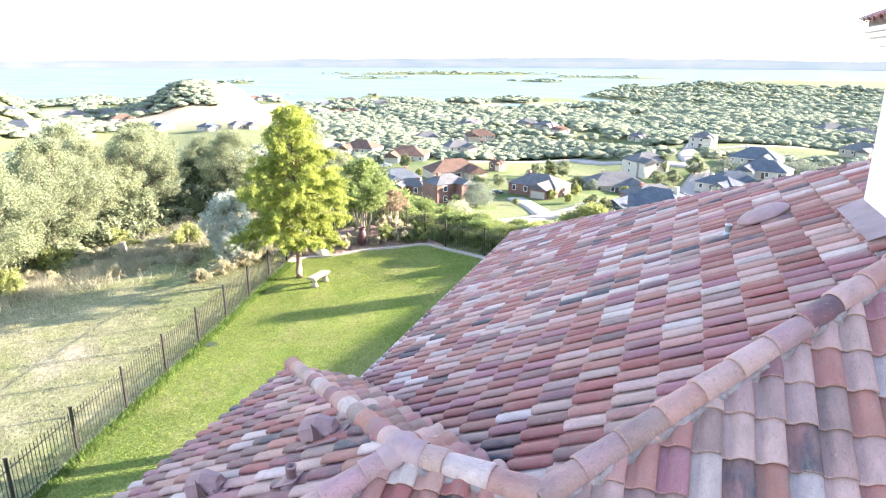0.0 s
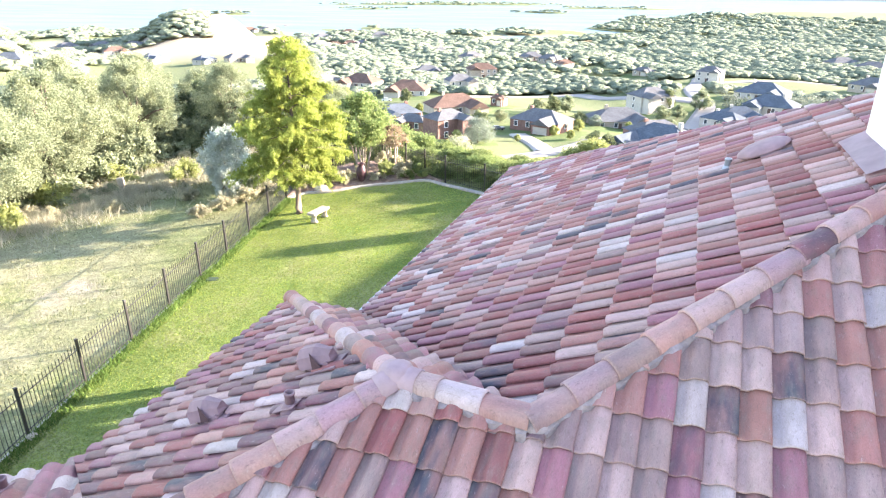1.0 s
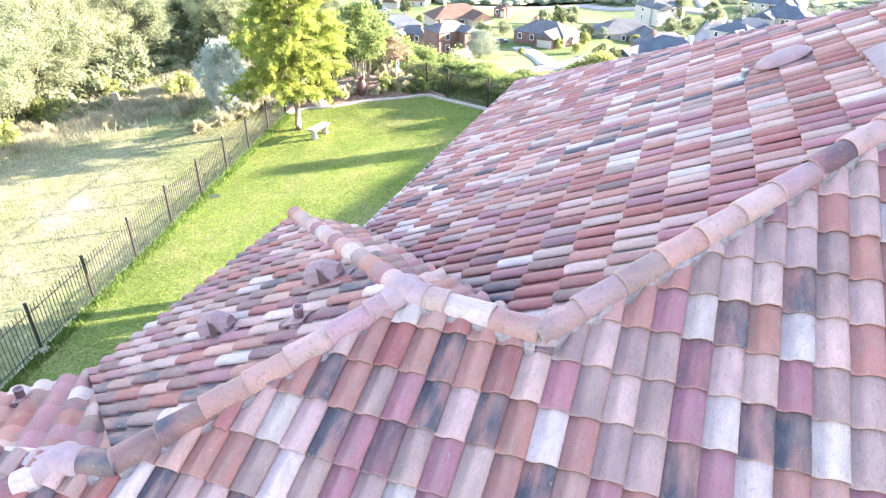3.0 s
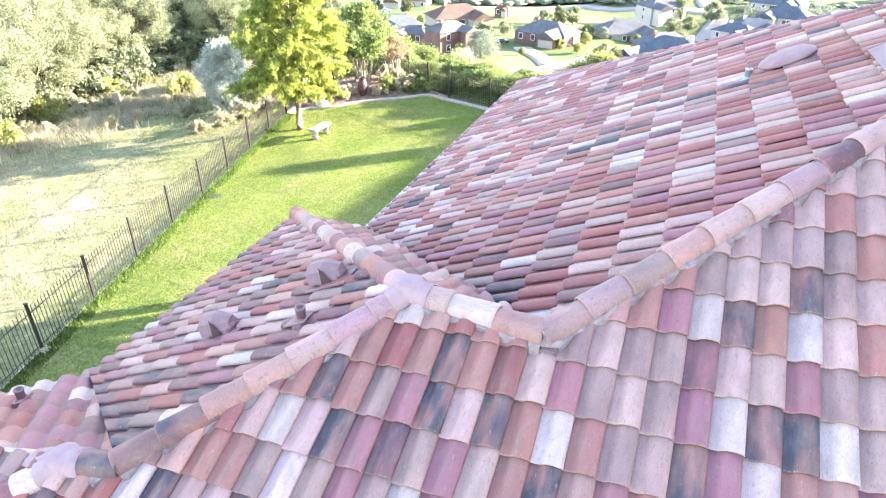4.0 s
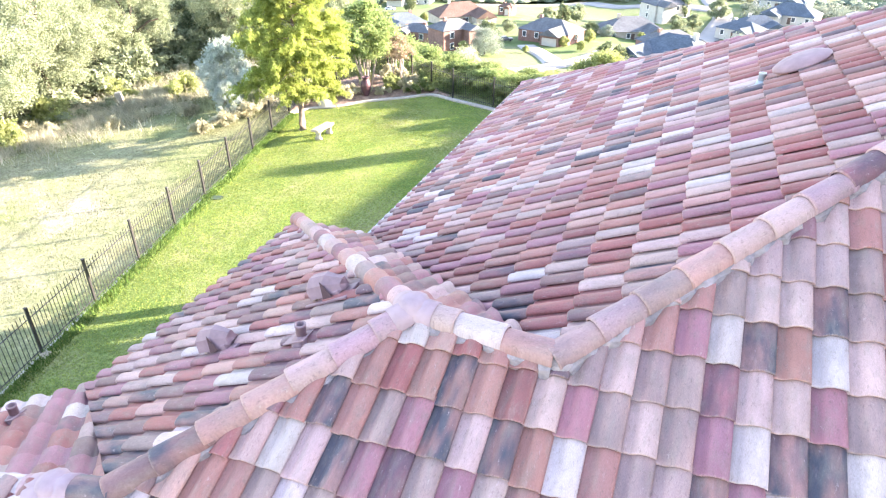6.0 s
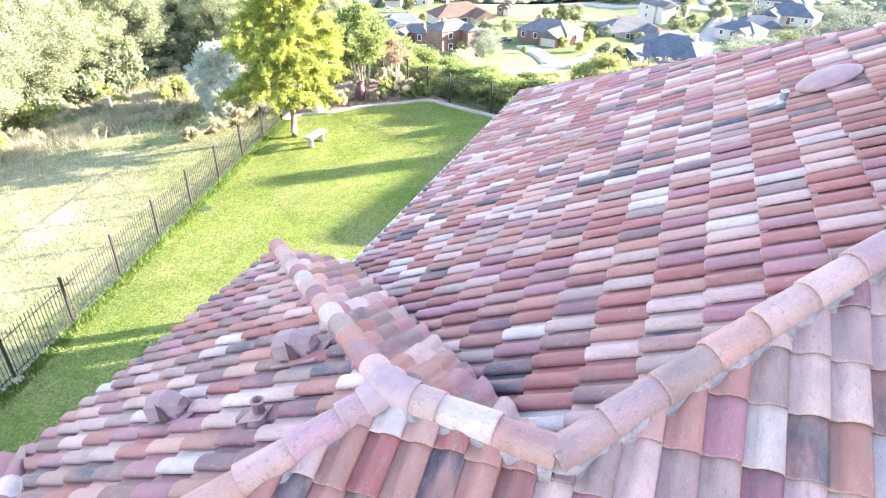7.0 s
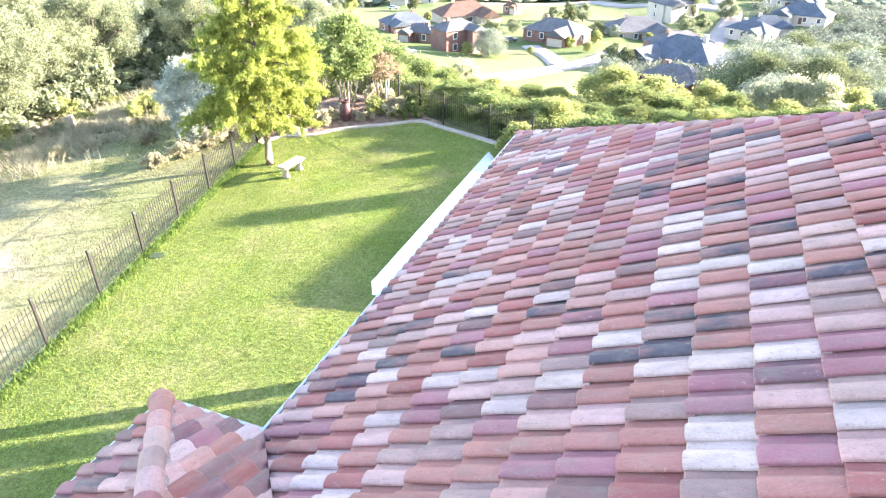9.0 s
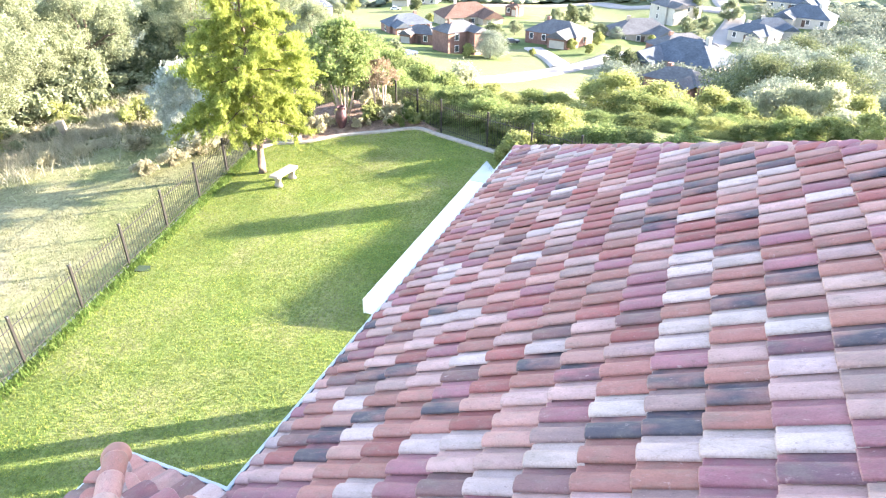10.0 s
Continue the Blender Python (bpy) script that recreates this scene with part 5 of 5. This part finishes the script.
def valley_house(x, y, w, look_name, seed):
    rnd = random.Random(seed)
    wall, roof, floors, label = LOOKS[look_name]
    w = min(w, 21.0)
    d, h = w * rnd.uniform(0.6, 0.72), 2.9 * floors
    face = math.degrees(math.atan2(y, x)) - 90 + rnd.choice((-28, -12, 8, 20, 35))
    g = min(float(ground_z(x + dx, y + dy)) for dx in (-6, 6) for dy in (-6, 6))
    ob = thing("suburban_house", label, "house", "valley houses", at=pose(x, y, g, 0, 0, face))
    base = 1.2
    side = rnd.choice((-1, 1))
    wing_x, wing_y, ww, wd = side * w * 0.27, -d / 2 - w * 0.10, w * 0.36, w * 0.3
    part("wall", from_bm("wall", box_bm(-w / 2, -d / 2, 0, w / 2, d / 2, base + h), wall), ob)
    part("wall", from_bm("wall", box_bm(wing_x - ww / 2, wing_y - wd / 2, 0, wing_x + ww / 2, -d / 2 + 0.2, base + h - 0.05), wall), ob)
    bm = bmesh.new()
    hip_roof(bm, w, d, base + h, d * 0.30)
    top = part("roof", from_bm("roof", bm, roof), ob)
    bm = bmesh.new()
    gable_roof(bm, ww, wd + d * 0.5, base + h - 0.04, ww * 0.32, wing_x, wing_y + d * 0.2)
    part("roof", from_bm("roof", bm, roof), ob)
    part("chimney", from_bm("chimney", box_bm(-side * w * 0.22 - 0.5, -0.4, base + h, -side * w * 0.22 + 0.5, 0.5, base + h + d * 0.36, 0.05), wall), top)
    n = max(2, int(w / 4))
    for f in range(floors):
        for i in range(n):
            u = -w / 2 + w * (i + 0.5) / n
            z = base + 0.9 + 2.9 * f
            if abs(u - wing_x) > ww / 2 + 0.6:
                for yy, turn in ((-d / 2 - 0.05, 0), (d / 2 + 0.05, 180)):
                    win = part("window", SURROUND, ob, pose(u, yy, z, 0, 0, turn))
                    part("pane", PANE, win)
        win = part("window", SURROUND, ob, pose(side * (w / 2 + 0.05), 0, base + 0.9 + 2.9 * f, 0, 0, 90 * side))
        part("pane", PANE, win)
    part("garage_door", GARAGE, ob, pose(wing_x, wing_y - wd / 2 - 0.04, base, 0, 0, 0) @ Matrix.Diagonal((min(1, ww / 6), 1, 1, 1)))
    part("door", DOOR, ob, pose(-side * w * 0.05, -d / 2 - 0.05, base))


NEAR_HOUSES = [(-91, 201, 14, "rb"), (-84, 239, 21, "br"), (-63, 173, 11, "r2"), (-77, 182, 10, "rg"), (-42, 204, 17, "rg"), (-177, 340, 24, "wb"), (-134, 308, 22, "wb"), (-120, 350, 16, "w2"),
               (-134, 435, 20, "b2"), (-174, 436, 17, "wg"), (-198, 337, 14, "wg"), (-173, 531, 18, "wg"), (-73, 264, 6, "sh"), (-21, 228, 19, "wg"), (-14, 289, 16, "w2"), (-7, 195, 15, "rg"),
               (-30, 479, 13, "wg"), (11, 412, 14, "w2"), (31, 314, 20, "wu"), (31, 277, 18, "wu"), (19, 259, 14, "wu"), (-4, 171, 20, "wu"), (-4, 136, 11, "rg"), (32, 151, 14, "wu")]
FAR_HOUSES = [(109, 593, 22, "wg"), (120, 546, 20, "wg"), (84, 369, 18, "wg"), (-129, 562, 18, "wg"), (-108, 539, 18, "wg"), (-92, 511, 14, "wb"), (-234, 620, 15, "wg"), (-147, 234, 15, "wu"), (14, 249, 14, "wu"),
              (-408, 297, 18, "wu"), (-405, 318, 20, "wu"), (-373, 277, 18, "wu"), (-642, 545, 24, "wg"), (-621, 573, 24, "wg"), (-498, 473, 24, "wb"), (-543, 541, 20, "wg"), (-433, 450, 24, "wu"), (-374, 444, 16, "wu"), (-352, 459, 20, "wg"),
              (-673, 914, 24, "wb"), (-658, 940, 24, "wg"), (-730, 1103, 24, "wb"), (-489, 783, 18, "wg"), (-485, 821, 24, "wg"), (-479, 886, 24, "wb"), (-401, 831, 23, "w2"), (-390, 617, 15, "wu"), (-375, 627, 24, "wg"), (-404, 711, 17, "wb"),
              (-396, 735, 19, "wb"), (-380, 738, 16, "wg")]


def build_road(name, pts, width, material, label):
    line = smooth_line(pts, 12)
    v, f = [], []
    for i, p in enumerate(line):
        a, b = Vector(line[max(i - 1, 0)]), Vector(line[min(i + 1, len(line) - 1)])
        dd = (b - a).normalized()
        for o, up in ((-0.62, -0.5), (-0.5, 0.38), (-0.25, 0.42), (0, 0.44), (0.25, 0.42), (0.5, 0.38), (0.62, -0.5)):
            x, y = p[0] + dd.y * o * width, p[1] - dd.x * o * width
            v.append((x, y, float(ground_z(x, y)) + up))
    f = [(i * 7 + j, (i + 1) * 7 + j, (i + 1) * 7 + j + 1, i * 7 + j + 1) for i in range(len(line) - 1) for j in range(6)]
    thing(name, label, "road", kind="structure", data=mesh_of(name, v, f, material, True))


def valley_lawns():
    """Watered grass round the houses."""
    for i, (x, y, w, k) in enumerate(NEAR_HOUSES):
        v, f, n = [], [], 28
        rnd = random.Random(900 + i)
        v.append((x, y, float(ground_z(x, y)) + 0.25))
        for ring in (0.4, 0.7, 1.0):
            for j in range(n):
                a = 6.283 * j / n
                r = ring * (w * 0.95 + 5) * (1 + 0.18 * math.sin(a * 3 + i) + 0.1 * math.sin(a * 5 + 2 * i))
                px, py = x + r * math.cos(a), y + r * math.sin(a)
                v.append((px, py, float(ground_z(px, py)) + (0.25 if ring < 1 else -0.1)))
        f = [(0, 1 + j, 1 + (j + 1) % n) for j in range(n)]
        for rr in range(2):
            f += [(1 + rr * n + j, 1 + (rr + 1) * n + j, 1 + (rr + 1) * n + (j + 1) % n, 1 + rr * n + (j + 1) % n) for j in range(n)]
        thing("house_lawn", "green mown grass round a valley house", "lawn", kind="structure", data=mesh_of("house_lawn", v, f, VALLEY_GRASS, True))


def valley_grass():
    k = Nodes("valley grass", 0.95, 0.0, 0.1)
    v = k.coords("World")
    c = k.ramp(k.noise(0.08, v, 5.0), [(0.35, (0.070, 0.110, 0.040)), (0.55, (0.110, 0.145, 0.060)), (0.72, (0.165, 0.175, 0.095))])
    return k.done(k.vary(c, k.noise(1.5, v, 4.0), 0.25))


VALLEY_GRASS = valley_grass()


def build_woods():
    """Far woods: a thicket of small round-headed trees over the valley, open round houses and roads."""
    rng = np.random.default_rng(5)
    n = 60000
    r = 130 * np.exp(rng.uniform(0, 1, n) ** 0.85 * math.log(3000 / 130))
    a = np.radians(rng.uniform(-20, 66, n))
    x, y = -np.sin(a) * r, np.cos(a) * r
    deg = np.degrees(a)
    patch = np.sin(x * 0.02 + 1.3 * np.sin(y * 0.013)) + np.sin(y * 0.024 + 1.7 * np.sin(x * 0.017)) + rng.normal(0, 0.35, n)
    want = np.where(r < 330, 0.3, np.where(r < 480, 0.05, -1.3))
    for a0, a1, r0, r1, k in ((-30, 3, 440, 9000, -2.4), (22, 32.5, 430, 610, -2.2), (32.5, 70, 380, 1050, 1.75), (36, 70, 0, 380, -0.4), (39.4, 47.0, 735, 910, -2.6), (49, 70, 430, 690, -2.6), (46.5, 49.5, 860, 1080, -0.4), (8, 17, 820, 9000, 1.35), (6, 27, 0, 215, 5.0)):
        want = np.where((deg > a0) & (deg < a1) & (r > r0) & (r < r1), k, want)
    want = np.where(r > 1500, np.where(deg > 4, -2.6, 9.0), want)
    keep = patch > want
    z = ground_z(x, y)
    keep &= z > -59.0
    for hx, hy, w, _ in NEAR_HOUSES + FAR_HOUSES:
        keep &= np.hypot(x - hx, y - hy) > w * 0.62 + 3.5
        dist = math.hypot(hx, hy)
        along = (x * hx + y * hy) / dist
        off = np.abs(x * hy - y * hx) / dist
        keep &= ~((along < dist) & (along > dist - w * 0.9) & (off < w * 0.5))
    for line in ROADS:
        for p in smooth_line(line, 6):
            keep &= np.hypot(x - p[0], y - p[1]) > 8
    x, y, z, r = x[keep], y[keep], z[keep], r[keep]
    hgt = rng.uniform(2.6, 5.4, len(x)) * np.clip(r / 500, 0.8, 1.35)
    close = r < 330
    x0, y0, z0, h0 = x[close], y[close], z[close], hgt[close]
    x, y, z, r, hgt = x[~close], y[~close], z[~close], r[~close], hgt[~close]
    # a rounded, dented crown for each tree, with loose leaf sprays about it
    n, seg = len(x), 7
    rings = ((-0.45, 0.80), (0.05, 1.0), (0.55, 0.78), (0.88, 0.40))
    rad = hgt * rng.uniform(0.85, 1.45, n)
    v = np.zeros((n, len(rings) * seg + 1, 3))
    for q, (h, w) in enumerate(rings):
        for s in range(seg):
            a = 6.283 * s / seg + 0.4 * q + np.arange(n)
            dent = rng.uniform(0.5, 1.3, n)
            v[:, q * seg + s] = np.stack([x + rad * w * dent * np.cos(a), y + rad * w * dent * np.sin(a), z + hgt * (0.52 + 0.46 * h * rng.uniform(0.85, 1.12, n))], 1)
    v[:, -1] = np.stack([x, y, z + hgt], 1)
    one = [(q * seg + s, q * seg + (s + 1) % seg, (q + 1) * seg + (s + 1) % seg, (q + 1) * seg + s) for q in range(len(rings) - 1) for s in range(seg)]
    m = len(rings) * seg + 1
    quads = (np.array(one)[None] + m * np.arange(n)[:, None, None]).reshape(-1, 4).tolist()
    tips = (np.array([(3 * seg + s, 3 * seg + (s + 1) % seg, m - 1) for s in range(seg)])[None] + m * np.arange(n)[:, None, None]).reshape(-1, 3).tolist()
    crowns = mesh_of("woods", v.reshape(-1, 3).tolist(), quads + tips, CANOPY, True)
    idx = np.repeat(np.arange(n), np.where(r < 700, 14, 7))
    d = rng.normal(size=(len(idx), 3))
    d[:, 2] = np.abs(d[:, 2]) - 0.3
    d /= np.linalg.norm(d, axis=1)[:, None]
    d *= rng.uniform(0.85, 1.12, len(idx))[:, None]
    c = np.stack([x[idx], y[idx], z[idx] + hgt[idx] * 0.52], 1) + d * np.stack([rad[idx], rad[idx], hgt[idx] * 0.46], 1)
    size = np.where(r[idx] < 700, 0.34, 0.55) * hgt[idx] / 5
    woods = thing("valley_woods", "grey-green live oak woods across the valley, paled for haze", "woods", kind="stuff", data=crowns)
    part("leaves", cards("leaves", c, size, LEAF_HAZED, rng, long=1.2), woods)
    idx = np.repeat(np.arange(len(x0)), 110)
    d = rng.normal(size=(len(idx), 3))
    d *= (rng.uniform(0.6, 1.1, len(idx)) / np.linalg.norm(d, axis=1))[:, None]
    lob, hh = np.floor(rng.uniform(0, 5, len(idx))), h0[idx]
    c = np.stack([x0[idx] + np.cos(lob * 1.7 + idx) * hh * 0.3, y0[idx] + np.sin(lob * 1.7 + idx) * hh * 0.3, z0[idx] + hh * (0.55 + 0.1 * (lob - 2))], 1) + d * np.stack([hh * 0.36, hh * 0.36, hh * 0.34], 1)
    part("leaves", cards("leaves", c, 0.27 * hh / 5, LEAF_HAZED, rng, long=1.3), woods)


def build_valley_trees():
    big = [broad_tree(120 + i, 9.5, 6.2, 0.6, 200, 24000, 0.065, m, BARK, lump=(0.06, 0.2)) for i, m in enumerate((LEAF_GREY, LEAF_CEDAR, LEAF_GREY))]
    spots = [(6.8, 110, -10.0), (7.4, 100, -8.9), (10.1, 105, -8.8), (15.8, 124, -10.7), (14.8, 99, -8.6), (20.1, 108, -9.4), (7.6, 85, -8.8), (17.3, 154, -13.1), (27.4, 153, -12.2), (12, 138, -12.0),
             (22, 132, -11.6), (-14.0, 116, -15.4), (-52, 168, -22.5), (-33, 223, -29.0), (-27, 219, -29.0), (-24, 226, -29.0), (26, 120, -10.5), (9, 92, -10.0), (20, 88, -9.6), (13, 78, -9.0)]
    for i, (x, y, top) in enumerate(spots):
        g = float(ground_z(x, y)) - 0.3
        s = min(1.15, max(0.45, (top - g) / 9.5))
        make_tree("live_oak", "broad grey-green live oak in the valley", "tree", big[i % 3], pose(x, y, top - s * 9.5 if s < 1.1 else g, 0, 0, 61 * i) @ Matrix.Diagonal((s, s, s, 1)), "valley oaks")


def build_garden_trees():
    """Small trees and clipped bushes between the valley houses."""
    kinds = [broad_tree(140 + i, 6.0, 2.9, 0.5, 50, 5000, 0.11, m, BARK) for i, m in enumerate((LEAF_OAK, LEAF_CEDAR, LEAF_GOLD))]
    spots = [(-54, 177, 8.5, 1), (-58, 177, 6.8, 0), (-57, 165, 3.5, 2), (-59, 216, 4.5, 0), (-51, 240, 6.3, 0), (-48, 252, 7.1, 1), (-45, 265, 6.9, 0), (-30, 203, 3.8, 2), (-30, 188, 2.8, 2), (-19, 160, 6.6, 1), (-16, 161, 5.9, 1),
             (-7, 290, 8.0, 1), (-2, 268, 5.4, 0), (-142, 258, 7.0, 2), (-122, 278, 6.1, 1), (-78, 153, 4.7, 0), (-66, 140, 5.0, 0), (-36, 194, 3.3, 2), (-16, 216, 3.2, 2), (-3, 231, 3.8, 0), (-44, 181, 2.0, 2),
             (-139, 241, 5.1, 0), (-99, 240, 3.3, 2), (6, 283, 7.8, 0), (-8, 262, 5.8, 0)]
    for i, (x, y, h, k) in enumerate(spots):
        make_tree("garden_tree", ("grey-green garden tree by a valley house", "dark green garden tree by a valley house", "small yellow-green garden tree by a valley house")[k], "tree", kinds[k], place(x, y, h / 5.6, 67 * i), "garden trees")


def build_cars():
    """Parked cars by the valley houses: body, cabin, glass and wheels."""
    wheel = from_bm("wheel", lathe([(0.0, -0.11), (0.30, -0.11), (0.33, -0.07), (0.33, 0.07), (0.30, 0.11), (0.0, 0.11)], 14), plain("tyre rubber", (0.03, 0.03, 0.03), 0.85), True)
    for x, y, turn, paint, label in ((-66.6, 149.2, 60, (0.05, 0.07, 0.12), "dark blue parked car on a driveway"), (-131.7, 278.2, 15, (0.72, 0.72, 0.72), "white parked car by a valley house"),
                                     (-128.8, 300.1, 80, (0.35, 0.36, 0.38), "silver parked car by a valley house"), (-54.4, 196.4, 35, (0.06, 0.06, 0.065), "black parked car on a driveway")):
        car = thing("parked_car", label, "car", "parked cars", at=pose(x, y, float(ground_z(x, y)) + 0.5, 0, 0, turn))
        coat = plain("car paint", paint, 0.3, scale=2, amount=0.05, bump=0.0)
        part("body", from_bm("body", box_bm(-2.25, -0.88, 0.28, 2.25, 0.88, 0.92, 0.12), coat), car)
        bm = bmesh.new()
        low = [bm.verts.new((px, py, 0.9)) for px, py in ((-1.7, -0.8), (1.0, -0.8), (1.0, 0.8), (-1.7, 0.8))]
        high = [bm.verts.new((px, py, 1.42)) for px, py in ((-1.15, -0.62), (0.35, -0.62), (0.35, 0.62), (-1.15, 0.62))]
        for i in range(4):
            bm.faces.new((low[i], low[(i + 1) % 4], high[(i + 1) % 4], high[i]))
        part("windows", from_bm("windows", bm, GLASS), car)
        part("roof", from_bm("roof", box_bm(-1.2, -0.65, 1.41, 0.4, 0.65, 1.47, 0.03), coat), car)
        for wx in (-1.4, 1.4):
            for wy in (-0.8, 0.8):
                part("wheel", wheel, car, pose(wx, wy, 0.33, 90, 0, 0))


def build_shadow_block():
    """An unseen block, added out of view to throw the shadow that lies on the lawn."""
    w = thing("shadow_block", "unseen white block with a stack, added to shade the lawn", "house", at=Matrix.Translation((12.35, 29.25, -6.0)))
    part("wall", from_bm("wall", box_bm(0, 0, 0, 6.0, 8.0, 12.95), STUCCO), w)
    part("roof", from_bm("roof", box_bm(-0.4, -0.4, 12.95, 6.4, 8.4, 13.3, 0.05), SHINGLE_BROWN), w)
    part("chimney", from_bm("chimney", box_bm(1.05, 6.1, 13.3, 1.95, 6.9, 15.05, 0.03), STUCCO), w)


ROADS = [[(-58, 116), (-42, 128), (-34, 150), (-26, 172), (-20, 191), (-2, 215), (6, 268), (8, 295), (2, 343), (6, 440)],
         [(-110, 285), (-82, 330), (-55, 342), (-38, 327), (-12, 316), (7, 300)], [(-257, 405), (-224, 431), (-210, 481), (-179, 505)], [(6, 400), (25, 408), (56, 420), (96, 465)],
         [(-47, 193), (-38, 178), (-32, 163)]]
for hx, hy, hw, hk in NEAR_HOUSES:
    valley_house(hx, hy, hw, hk, hx * 7 + hy)
for hx, hy, hw, hk in FAR_HOUSES:
    valley_house(hx, hy, hw, hk, hx * 5 + hy)
valley_lawns()
for i, line in enumerate(ROADS):
    build_road("road" if i < 4 else "driveway", line, 7.0 if i < 4 else 5.0, ASPHALT if i < 4 else DRIVE, "sun-bleached residential road" if i < 4 else "pale concrete driveway")
build_valley_trees()
build_garden_trees()
build_cars()
build_woods()
build_shadow_block()
